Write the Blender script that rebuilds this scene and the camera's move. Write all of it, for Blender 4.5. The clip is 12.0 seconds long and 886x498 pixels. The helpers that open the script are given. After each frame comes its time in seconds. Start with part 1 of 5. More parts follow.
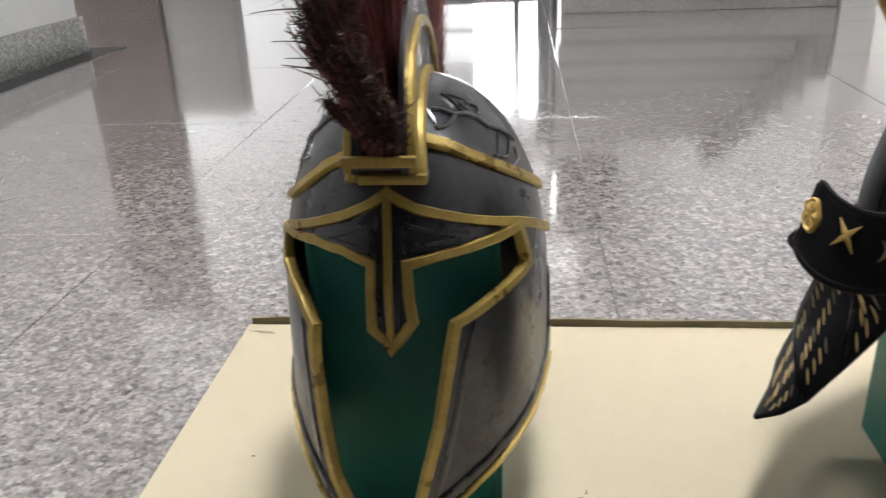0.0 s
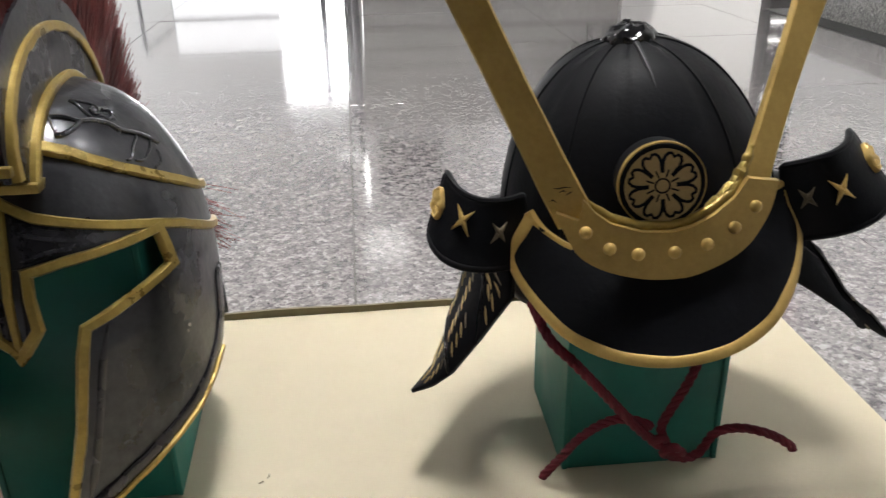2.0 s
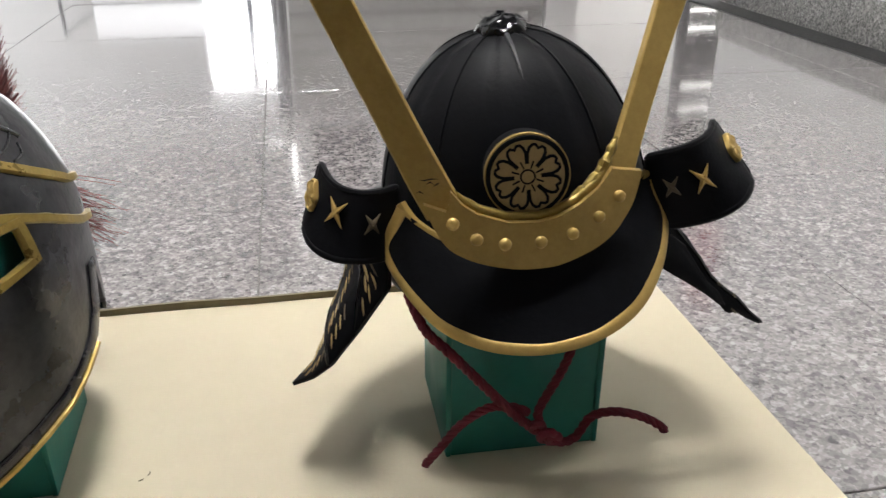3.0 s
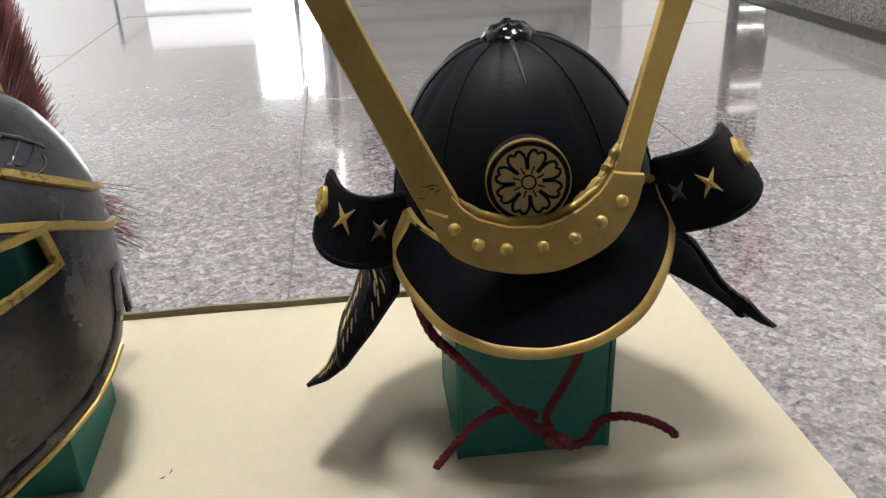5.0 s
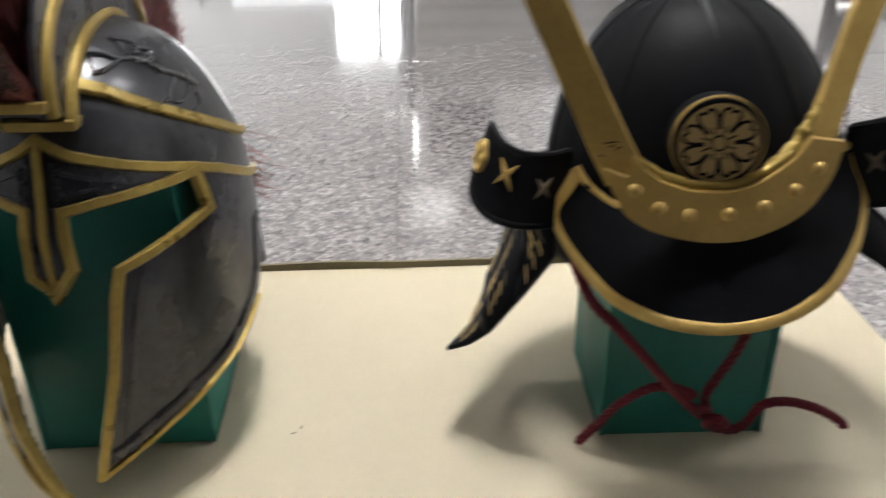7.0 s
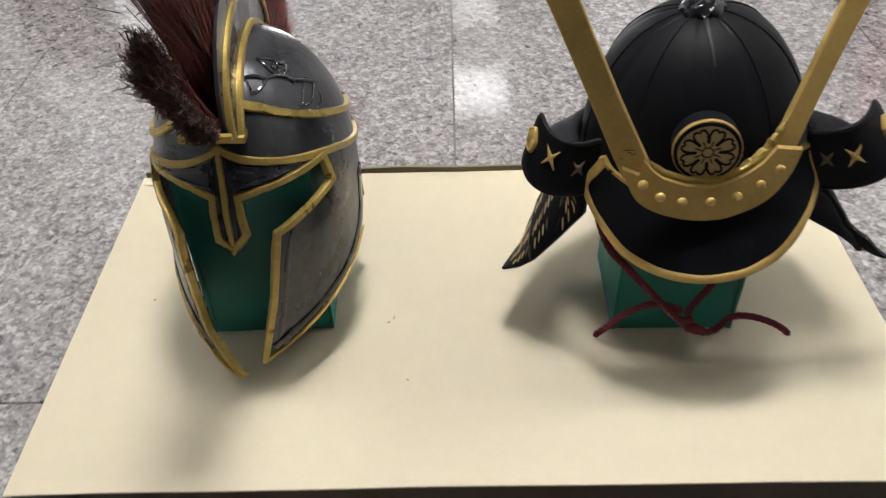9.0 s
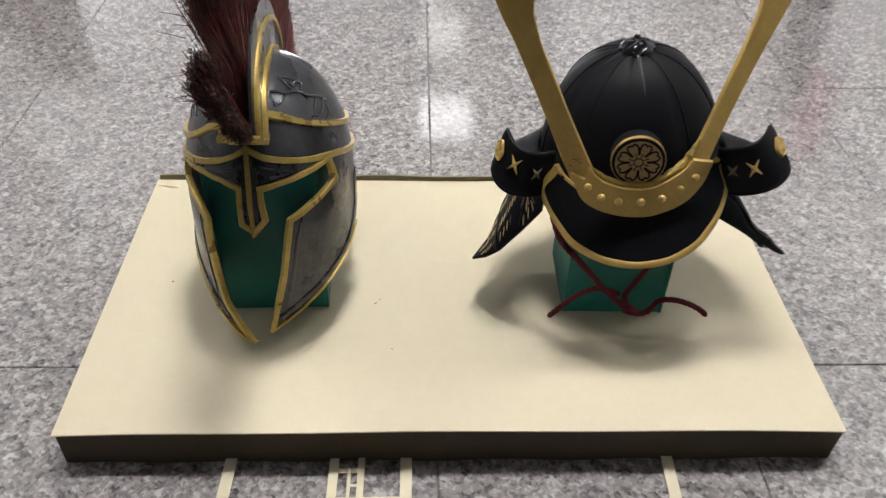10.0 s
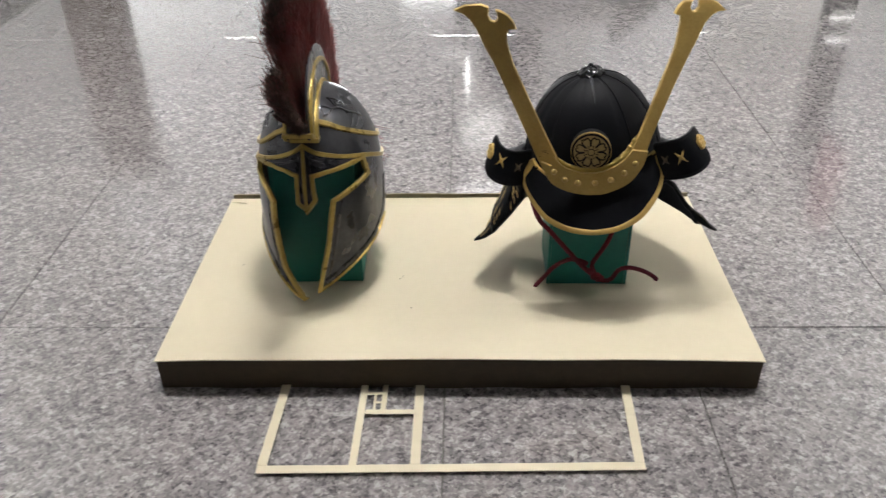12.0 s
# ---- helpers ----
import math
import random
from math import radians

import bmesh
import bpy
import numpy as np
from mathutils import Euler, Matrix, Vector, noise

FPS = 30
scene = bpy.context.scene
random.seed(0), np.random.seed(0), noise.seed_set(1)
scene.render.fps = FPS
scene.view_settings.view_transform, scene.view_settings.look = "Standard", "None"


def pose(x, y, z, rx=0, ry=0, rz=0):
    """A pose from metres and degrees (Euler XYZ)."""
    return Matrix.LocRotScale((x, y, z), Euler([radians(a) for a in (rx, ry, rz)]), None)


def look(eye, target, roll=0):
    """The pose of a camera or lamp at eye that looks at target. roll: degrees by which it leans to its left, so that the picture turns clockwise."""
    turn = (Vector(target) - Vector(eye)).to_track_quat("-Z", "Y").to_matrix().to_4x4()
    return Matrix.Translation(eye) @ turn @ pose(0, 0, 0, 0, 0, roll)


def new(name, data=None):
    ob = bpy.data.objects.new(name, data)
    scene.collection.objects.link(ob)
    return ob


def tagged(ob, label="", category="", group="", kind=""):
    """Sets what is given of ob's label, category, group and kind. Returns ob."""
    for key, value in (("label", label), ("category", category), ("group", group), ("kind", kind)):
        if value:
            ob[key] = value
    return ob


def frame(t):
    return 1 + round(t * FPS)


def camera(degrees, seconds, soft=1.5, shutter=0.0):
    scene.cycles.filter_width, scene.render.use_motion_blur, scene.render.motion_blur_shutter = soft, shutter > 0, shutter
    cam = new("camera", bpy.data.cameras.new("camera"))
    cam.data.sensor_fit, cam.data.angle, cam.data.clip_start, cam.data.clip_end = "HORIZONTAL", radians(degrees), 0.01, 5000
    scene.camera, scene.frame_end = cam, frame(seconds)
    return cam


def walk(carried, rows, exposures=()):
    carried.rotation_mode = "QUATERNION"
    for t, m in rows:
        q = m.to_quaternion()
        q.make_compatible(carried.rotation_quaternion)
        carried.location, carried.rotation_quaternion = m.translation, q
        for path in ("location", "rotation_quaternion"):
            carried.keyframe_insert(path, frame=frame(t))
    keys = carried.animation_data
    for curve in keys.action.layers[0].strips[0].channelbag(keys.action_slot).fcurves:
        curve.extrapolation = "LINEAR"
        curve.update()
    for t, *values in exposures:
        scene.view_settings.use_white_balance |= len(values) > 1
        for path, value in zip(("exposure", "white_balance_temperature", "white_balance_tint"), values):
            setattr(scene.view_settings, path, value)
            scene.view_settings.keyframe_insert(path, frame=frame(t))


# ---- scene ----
cam = camera(57.0, 12.0, soft=1.3, shutter=0.5)
PATH = [
    (0, (0.327, -0.328, 0.524), (0.143, 1.506, -0.253), -2.3),
    (0.5, (0.361, -0.333, 0.525), (0.28, 1.51, -0.249), -1.3),
    (1, (0.401, -0.34, 0.532), (0.436, 1.5, -0.251), -0.5),
    (1.5, (0.451, -0.345, 0.535), (0.596, 1.483, -0.263), -1.2),
    (2, (0.481, -0.355, 0.539), (0.67, 1.458, -0.282), -1.0),
    (2.5, (0.52, -0.356, 0.542), (0.759, 1.446, -0.291), -0.8),
    (3, (0.532, -0.362, 0.543), (0.865, 1.416, -0.31), 0.2),
    (3.2, (0.541, -0.364, 0.547), (0.878, 1.412, -0.308), 0.4),
    (5, (0.567, -0.376, 0.548), (0.774, 1.425, -0.296), -1.7),
    (5.5, (0.57, -0.377, 0.543), (0.774, 1.42, -0.312), -1.8),
    (6, (0.563, -0.377, 0.548), (0.769, 1.418, -0.309), -1.2),
    (6.5, (0.549, -0.371, 0.549), (0.751, 1.421, -0.316), -0.0),
    (7, (0.487, -0.34, 0.524), (0.559, 1.444, -0.377), -0.5),
    (7.5, (0.441, -0.309, 0.516), (0.365, 1.442, -0.449), -1.6),
    (7.7, (0.443, -0.307, 0.527), (0.357, 1.419, -0.48), -1.5),
    (9.3, (0.459, -0.483, 0.814), (0.462, 0.989, -0.541), -0.9),
    (9.5, (0.455, -0.505, 0.822), (0.481, 0.968, -0.53), -0.0),
    (10, (0.435, -0.614, 0.867), (0.502, 0.918, -0.416), 1.7),
    (10.5, (0.454, -0.727, 0.875), (0.545, 0.873, -0.322), 1.7),
    (11, (0.495, -0.818, 0.864), (0.593, 0.812, -0.291), 1.7),
    (11.5, (0.506, -0.931, 0.89), (0.554, 0.735, -0.215), 0.4),
    (12, (0.497, -0.988, 0.906), (0.443, 0.694, -0.174), -1.2),
]
walk(cam, [(t, look(eye, target, roll)) for t, eye, target, roll in PATH])


# ---- light and exposure ----
CEIL = 3.0
world = bpy.data.worlds.new("hall_world")
world.use_nodes = True
world.node_tree.nodes["Background"].inputs["Color"].default_value = (0.8, 0.86, 1.0, 1)
world.node_tree.nodes["Background"].inputs["Strength"].default_value = 0.3
scene.world = world
scene.view_settings.exposure = 0.0


# ---- materials ----
def material(name):
    m = bpy.data.materials.new(name)
    m.use_nodes = True
    nt = m.node_tree
    return m, nt, nt.nodes["Principled BSDF"]


def node(nt, kind, **values):
    n = nt.nodes.new(kind)
    for key, value in values.items():
        n.inputs[key].default_value = value
    return n


def ramp(nt, stops):
    n = nt.nodes.new("ShaderNodeValToRGB")
    el = n.color_ramp.elements
    while len(el) < len(stops):
        el.new(0.5)
    for e, (pos, col) in zip(el, stops):
        e.position = pos
        e.color = (*col, 1) if len(col) == 3 else col
    return n


def bump(nt, bsdf, height, strength, distance):
    b = node(nt, "ShaderNodeBump", Strength=strength, Distance=distance)
    nt.links.new(height, b.inputs["Height"])
    nt.links.new(b.outputs["Normal"], bsdf.inputs["Normal"])


def mottled(name, dark, light, scale, rough, metal=0.0, rough_var=0.1, bumps=0.0, bump_scale=60.0, coat=0.0, spec=0.5):
    """A paint or foam surface: two scales of noise in colour and gloss, and fine relief."""
    m, nt, b = material(name)
    tc = nt.nodes.new("ShaderNodeTexCoord")
    n1 = node(nt, "ShaderNodeTexNoise", Scale=scale, Detail=5.0, Roughness=0.6)
    n2 = node(nt, "ShaderNodeTexNoise", Scale=scale * 9, Detail=3.0, Roughness=0.6)
    nt.links.new(tc.outputs["Object"], n1.inputs["Vector"])
    nt.links.new(tc.outputs["Object"], n2.inputs["Vector"])
    mix = nt.nodes.new("ShaderNodeMath")
    mix.operation = "MULTIPLY_ADD"
    mix.inputs[1].default_value = 0.35
    nt.links.new(n2.outputs["Fac"], mix.inputs[0])
    half = nt.nodes.new("ShaderNodeMath")
    half.operation = "MULTIPLY"
    half.inputs[1].default_value = 0.65
    nt.links.new(n1.outputs["Fac"], half.inputs[0])
    nt.links.new(half.outputs[0], mix.inputs[2])
    r = ramp(nt, [(0.3, dark), (0.7, light)])
    nt.links.new(mix.outputs[0], r.inputs["Fac"])
    nt.links.new(r.outputs["Color"], b.inputs["Base Color"])
    rr = node(nt, "ShaderNodeMapRange", **{"From Min": 0.3, "From Max": 0.7, "To Min": max(rough - rough_var, 0.03), "To Max": rough + rough_var})
    nt.links.new(n1.outputs["Fac"], rr.inputs["Value"])
    nt.links.new(rr.outputs["Result"], b.inputs["Roughness"])
    b.inputs["Metallic"].default_value = metal
    b.inputs["Coat Weight"].default_value = coat
    b.inputs["Specular IOR Level"].default_value = spec
    b.inputs["Coat Roughness"].default_value = 0.17
    if bumps:
        n3 = node(nt, "ShaderNodeTexNoise", Scale=bump_scale, Detail=4.0, Roughness=0.6)
        nt.links.new(tc.outputs["Object"], n3.inputs["Vector"])
        bump(nt, b, n3.outputs["Fac"], 0.6, bumps)
    return m


def granite(name, stops, scale=230.0, rough=0.09, coarse=True, ior=1.9):
    """Polished granite: crystals of several greys, blotches, a clear polish."""
    m, nt, b = material(name)
    geo = nt.nodes.new("ShaderNodeNewGeometry")
    info = nt.nodes.new("ShaderNodeObjectInfo")
    off = nt.nodes.new("ShaderNodeVectorMath")
    off.operation = "MULTIPLY_ADD"
    comb = nt.nodes.new("ShaderNodeCombineXYZ")
    for k in range(3):
        nt.links.new(info.outputs["Random"], comb.inputs[k])
    off.inputs[1].default_value = (7.0, 5.0, 3.0)
    nt.links.new(comb.outputs[0], off.inputs[0])
    nt.links.new(geo.outputs["Position"], off.inputs[2])
    v1 = node(nt, "ShaderNodeTexVoronoi", Scale=scale, Randomness=1.0)
    v2 = node(nt, "ShaderNodeTexVoronoi", Scale=scale * 0.45, Randomness=1.0)
    n1 = node(nt, "ShaderNodeTexNoise", Scale=scale * 0.35, Detail=6.0, Roughness=0.75)
    big = node(nt, "ShaderNodeTexNoise", Scale=2.2, Detail=3.0, Roughness=0.5)
    for n in (v1, v2, n1, big):
        nt.links.new(off.outputs[0], n.inputs["Vector"])
    s1 = nt.nodes.new("ShaderNodeSeparateColor")
    s2 = nt.nodes.new("ShaderNodeSeparateColor")
    nt.links.new(v1.outputs["Color"], s1.inputs[0])
    nt.links.new(v2.outputs["Color"], s2.inputs[0])
    a = nt.nodes.new("ShaderNodeMix")
    a.data_type = "FLOAT"
    a.inputs["Factor"].default_value = 0.45
    nt.links.new(s1.outputs[0], a.inputs["A"])
    nt.links.new(s2.outputs[0], a.inputs["B"])
    c = nt.nodes.new("ShaderNodeMix")
    c.data_type = "FLOAT"
    c.inputs["Factor"].default_value = 0.42
    nt.links.new(a.outputs["Result"], c.inputs["A"])
    nt.links.new(n1.outputs["Fac"], c.inputs["B"])
    r = ramp(nt, stops)
    nt.links.new(c.outputs["Result"], r.inputs["Fac"])
    tone = node(nt, "ShaderNodeMapRange", **{"From Min": 0.3, "From Max": 0.7, "To Min": 0.92, "To Max": 1.06})
    nt.links.new(big.outputs["Fac"], tone.inputs["Value"])
    mul = nt.nodes.new("ShaderNodeVectorMath")
    mul.operation = "SCALE"
    nt.links.new(r.outputs["Color"], mul.inputs[0])
    nt.links.new(tone.outputs["Result"], mul.inputs["Scale"])
    nt.links.new(mul.outputs[0], b.inputs["Base Color"])
    rr = node(nt, "ShaderNodeMapRange", **{"From Min": 0.3, "From Max": 0.7, "To Min": rough * 0.9, "To Max": rough * 1.15})
    nt.links.new(n1.outputs["Fac"], rr.inputs["Value"])
    nt.links.new(rr.outputs["Result"], b.inputs["Roughness"])
    b.inputs["IOR"].default_value = ior
    if coarse:
        b.inputs["Coat Weight"].default_value = 1.0
        b.inputs["Coat IOR"].default_value = 1.6
        b.inputs["Coat Roughness"].default_value = 0.068
    return m


def glow(name, colour, strength):
    m, nt, b = material(name)
    b.inputs["Base Color"].default_value = (0.8, 0.8, 0.8, 1)
    b.inputs["Emission Color"].default_value = (*colour, 1)
    b.inputs["Emission Strength"].default_value = strength
    return m


FLOOR_STONE = granite("grey_granite", [(0.22, (0.090, 0.084, 0.090)), (0.36, (0.194, 0.177, 0.183)), (0.5, (0.286, 0.263, 0.266)), (0.6, (0.344, 0.317, 0.315)), (0.7, (0.459, 0.435, 0.423)), (0.85, (0.558, 0.544, 0.531))], scale=215.0, rough=0.11)
JOINT = mottled("dark_joint", (0.09, 0.085, 0.08), (0.16, 0.15, 0.14), 40, 0.7)
BLACK_STONE = granite("black_granite", [(0.3, (0.012, 0.012, 0.013)), (0.6, (0.025, 0.025, 0.027)), (0.85, (0.06, 0.06, 0.062))], rough=0.35, coarse=False, ior=1.4)
BASE_STONE = granite("skirting_granite", [(0.3, (0.12, 0.12, 0.115)), (0.5, (0.24, 0.235, 0.225)), (0.75, (0.38, 0.37, 0.35))], rough=0.25, coarse=False)
WALL_PAINT = mottled("white_wall_paint", (0.74, 0.74, 0.73), (0.82, 0.82, 0.81), 3, 0.6, bumps=0.0006, bump_scale=160)
HALL_PAINT = mottled("off_white_wall_paint", (0.58, 0.58, 0.57), (0.66, 0.66, 0.65), 3, 0.6, bumps=0.0006, bump_scale=160)
DARK_CEILING = mottled("bounce_cut_ceiling", (0.085, 0.085, 0.085), (0.115, 0.115, 0.115), 3, 0.8)
CARD = mottled("cream_card", (0.645, 0.57, 0.415), (0.69, 0.615, 0.455), 5, 0.55, bumps=0.0003, bump_scale=240)
CARD_EDGE = mottled("brown_card_edge", (0.13, 0.105, 0.06), (0.2, 0.165, 0.095), 12, 0.7, bumps=0.0005)
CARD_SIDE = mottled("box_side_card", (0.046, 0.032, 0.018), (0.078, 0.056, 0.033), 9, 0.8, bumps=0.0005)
GREEN = mottled("green_foam_board", (0.003, 0.12, 0.1), (0.006, 0.165, 0.135), 10, 0.55, bumps=0.0004, bump_scale=180)
STEEL = mottled("gunmetal_paint", (0.026, 0.027, 0.032), (0.066, 0.067, 0.075), 14, 0.31, metal=0.6, rough_var=0.08, bumps=0.0028, bump_scale=22, coat=0.35)
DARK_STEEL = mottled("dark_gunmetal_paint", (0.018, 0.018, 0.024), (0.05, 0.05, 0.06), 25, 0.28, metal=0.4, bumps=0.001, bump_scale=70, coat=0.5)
DARK_WASH = mottled("dark_wash_paint", (0.008, 0.008, 0.012), (0.028, 0.027, 0.034), 30, 0.25, metal=0.2, bumps=0.001, bump_scale=60, coat=0.5)
GLUE_LINE = mottled("glossy_gunmetal_glue", (0.03, 0.032, 0.038), (0.07, 0.072, 0.08), 40, 0.14, metal=0.5, bumps=0.0008, bump_scale=120, coat=0.8)
WORN_GOLD = mottled("worn_gold_paint", (0.25, 0.172, 0.045), (0.5, 0.365, 0.1), 26, 0.36, metal=0.5, rough_var=0.14, bumps=0.0012, bump_scale=110)
GOLD = mottled("gold_paint", (0.43, 0.285, 0.08), (0.6, 0.415, 0.135), 22, 0.4, metal=0.4, bumps=0.0008, bump_scale=90)
DULL_GOLD = mottled("dull_gold_paint", (0.36, 0.25, 0.1), (0.5, 0.36, 0.16), 60, 0.5, metal=0.2, bumps=0.0008, bump_scale=90)
BLACK = mottled("matt_black_foam", (0.0025, 0.0028, 0.0042), (0.0055, 0.006, 0.0085), 12, 0.55, bumps=0.0006, bump_scale=160, spec=0.14)
DARK_GOLD = mottled("tarnished_gold_paint", (0.07, 0.055, 0.035), (0.13, 0.1, 0.06), 60, 0.5, metal=0.3)
GLOSS_BLACK = mottled("gloss_black_glue", (0.006, 0.006, 0.007), (0.014, 0.014, 0.016), 30, 0.12, bumps=0.001, bump_scale=60)
RED_CORD = mottled("dark_red_cord", (0.085, 0.005, 0.014), (0.17, 0.012, 0.026), 160, 0.85, bumps=0.001, bump_scale=500)
BRISTLE = mottled("dark_red_bristle", (0.065, 0.015, 0.014), (0.24, 0.048, 0.044), 30, 0.5)
BRISTLE_BROWN = mottled("brown_bristle", (0.018, 0.009, 0.007), (0.085, 0.04, 0.027), 45, 0.7)
LAMP = glow("lamp_diffuser", (0.985, 0.968, 0.948), 93.0)
SOFT_LAMP = glow("soft_lamp_diffuser", (0.985, 0.98, 0.975), 2.6)
DIM_PANEL = glow("dim_panel_glow", (1.0, 0.98, 0.95), 1.1)
GLOW_BAR = glow("glow_bar", (1.0, 0.98, 0.95), 6.0)
PANE_GLOW = glow("pane_glow", (0.97, 0.98, 1.0), 12.0)
FILL_GLASS = glow("fill_window_glass", (0.97, 0.98, 1.0), 12.5)
PALE_GLOW = glow("pale_pane_glow", (0.97, 0.98, 1.0), 0.9)
FRAME_METAL = mottled("grey_metal_frame", (0.12, 0.12, 0.125), (0.17, 0.17, 0.175), 5, 0.4, metal=0.6)
SIGN_RED = mottled("faded_red_sign_enamel", (0.4, 0.17, 0.19), (0.46, 0.21, 0.23), 6, 0.35)
GREY_PANEL = mottled("pale_grey_panel", (0.27, 0.265, 0.25), (0.33, 0.32, 0.305), 4, 0.5)
BROWN_PANEL = mottled("brown_wood_panel", (0.055, 0.038, 0.027), (0.085, 0.06, 0.043), 4, 0.45)


# ---- mesh helpers ----
def part(name, bm, mat, parent=None, label="", smooth=True):
    me = bpy.data.meshes.new(name)
    bmesh.ops.recalc_face_normals(bm, faces=bm.faces)
    bm.to_mesh(me)
    bm.free()
    me.materials.append(mat)
    if smooth:
        for p in me.polygons:
            p.use_smooth = True
        me.set_sharp_from_angle(angle=radians(38))
    ob = new(name, me)
    if parent:
        ob.parent = parent
    if label:
        tagged(ob, label)
    return ob


def box_mesh(lo, hi, bevel=0.0, bm=None):
    bm = bm or bmesh.new()
    made = bmesh.ops.create_cube(bm, size=1.0)["verts"]
    for v in made:
        v.co = Vector([l + (c + 0.5) * (h - l) for l, h, c in zip(lo, hi, v.co)])
    if bevel:
        edges = {e for v in made for e in v.link_edges}
        bmesh.ops.bevel(bm, geom=list(edges), offset=bevel, segments=2, affect="EDGES", profile=0.6)
    return bm


def structure(name, bm, mat, label, category, smooth=False):
    return tagged(part(name, bm, mat, smooth=smooth), label, category, kind="structure")


def thing(name, m, label, category, group=""):
    ob = new(name)
    ob.matrix_world = m
    ob.empty_display_size = 0.05
    return tagged(ob, label, category, group)


# ---- helpers for curved foam work ----
def lerp(tab, z):
    if z <= tab[0][0]:
        return tab[0][1]
    for (z0, v0), (z1, v1) in zip(tab, tab[1:]):
        if z <= z1:
            return v0 + (v1 - v0) * (z - z0) / (z1 - z0)
    return tab[-1][1]


def spline(pts, n):
    """n + 1 points on a Catmull-Rom curve through pts."""
    pts = [Vector(p) for p in pts]
    ext = [2 * pts[0] - pts[1], *pts, 2 * pts[-1] - pts[-2]]
    out = []
    for k in range(n + 1):
        s = k / n * (len(pts) - 1)
        i = min(int(s), len(pts) - 2)
        t = s - i
        a, b, c, d = ext[i : i + 4]
        out.append(0.5 * (2 * b + (c - a) * t + (2 * a - 5 * b + 4 * c - d) * t * t + (3 * b - a - 3 * c + d) * t ** 3))
    return out


def dense(poly, step):
    out = [Vector(poly[0])]
    for a, b in zip(poly, poly[1:]):
        a, b = Vector(a), Vector(b)
        n = max(1, round((b - a).length / step))
        out += [a.lerp(b, k / n) for k in range(1, n + 1)]
    return out


def ribbon(poly, width, thick, lift, step=0.004, closed=False, sink=0.002, taper=0.0):
    """A foam strip along a line of the flat development; lift(u, v, h) lays it onto a surface. Corners are mitred."""
    pts = dense(poly + ([poly[0]] if closed else []), step)
    if closed:
        pts = pts[:-1]
    n = len(pts)
    prof = [(-1, -sink), (-1, thick * 0.55), (-0.72, thick), (0.72, thick), (1, thick * 0.55), (1, -sink)]
    bm = bmesh.new()
    rows = []
    for k, p in enumerate(pts):
        a = pts[k - 1] if k or closed else None
        b = pts[(k + 1) % n] if k < n - 1 or closed else None
        da = (p - a).normalized() if a is not None else None
        db = (b - p).normalized() if b is not None else None
        da, db = da or db, db or da
        t = (da + db).normalized() if (da + db).length > 1e-6 else da
        side = Vector((-t.y, t.x))
        scale = 1 / max(side.dot(Vector((-db.y, db.x))), 0.35)
        wob = 1 + 0.025 * math.sin(k * 0.83 + p.x * 90) + 0.03 * math.sin(k * 0.31)
        end = 1 - taper * max(0.0, abs(2 * k / max(n - 1, 1) - 1) - 0.7) / 0.3
        rows.append([bm.verts.new(lift(*(p + side * scale * s * width / 2 * wob * end), h * (1 + 0.04 * math.sin(k * 1.1)) if h > 0 else h)) for s, h in prof])
    pairs = list(zip(rows, rows[1:])) + ([(rows[-1], rows[0])] if closed else [])
    for a, b in pairs:
        for i in range(len(prof)):
            bm.faces.new((a[i], a[(i + 1) % len(prof)], b[(i + 1) % len(prof)], b[i]))
    if not closed:
        bm.faces.new(rows[0])
        bm.faces.new(rows[-1][::-1])
    return bm


def tube(pts, radius, sides=6, ends=0.4, bm=None):
    """A round bead along points; radius may be a function of the way along."""
    bm = bm or bmesh.new()
    pts = [Vector(p) for p in pts]
    rows = []
    up = Vector((0.13, 0.21, 0.97))
    for k, p in enumerate(pts):
        t = (pts[min(k + 1, len(pts) - 1)] - pts[max(k - 1, 0)]).normalized()
        u = t.cross(up).normalized()
        v = t.cross(u).normalized()
        s = k / (len(pts) - 1)
        r = radius(s) if callable(radius) else radius * (1 if 0 < k < len(pts) - 1 else ends)
        rows.append([bm.verts.new(p + r * (math.cos(a) * u + math.sin(a) * v)) for a in (2 * math.pi * i / sides for i in range(sides))])
    for a, b in zip(rows, rows[1:]):
        for i in range(sides):
            bm.faces.new((a[i], a[(i + 1) % sides], b[(i + 1) % sides], b[i]))
    bm.faces.new(rows[0][::-1])
    bm.faces.new(rows[-1])
    return bm


def slab(outline, thick, place, inset=0.0012):
    """A flat or gently bent plate from its outline; place(x, z, h) puts a point, h being the depth behind the face."""
    bm = bmesh.new()
    n = len(outline)
    area = sum(a[0] * b[1] - b[0] * a[1] for a, b in zip(outline, outline[1:] + outline[:1]))
    out = -1.0 if area > 0 else 1.0
    rings = []
    for h, e in ((0.0, inset), (thick * 0.2, 0.0), (thick, 0.0)):
        ring = []
        for k, (x, z) in enumerate(outline):
            a, b = outline[k - 1], outline[(k + 1) % n]
            t = Vector((b[0] - a[0], b[1] - a[1])).normalized()
            ring.append(bm.verts.new(place(x + t.y * e * out, z - t.x * e * out, h)))
        rings.append(ring)
    bm.faces.new(rings[0])
    for a, b in zip(rings, rings[1:]):
        for i in range(n):
            bm.faces.new((a[i], b[i], b[(i + 1) % n], a[(i + 1) % n]))
    bm.faces.new(rings[-1][::-1])
    bm.normal_update()
    bmesh.ops.triangulate(bm, faces=[f for f in bm.faces if len(f.verts) > 4], ngon_method="EAR_CLIP")
    return bm


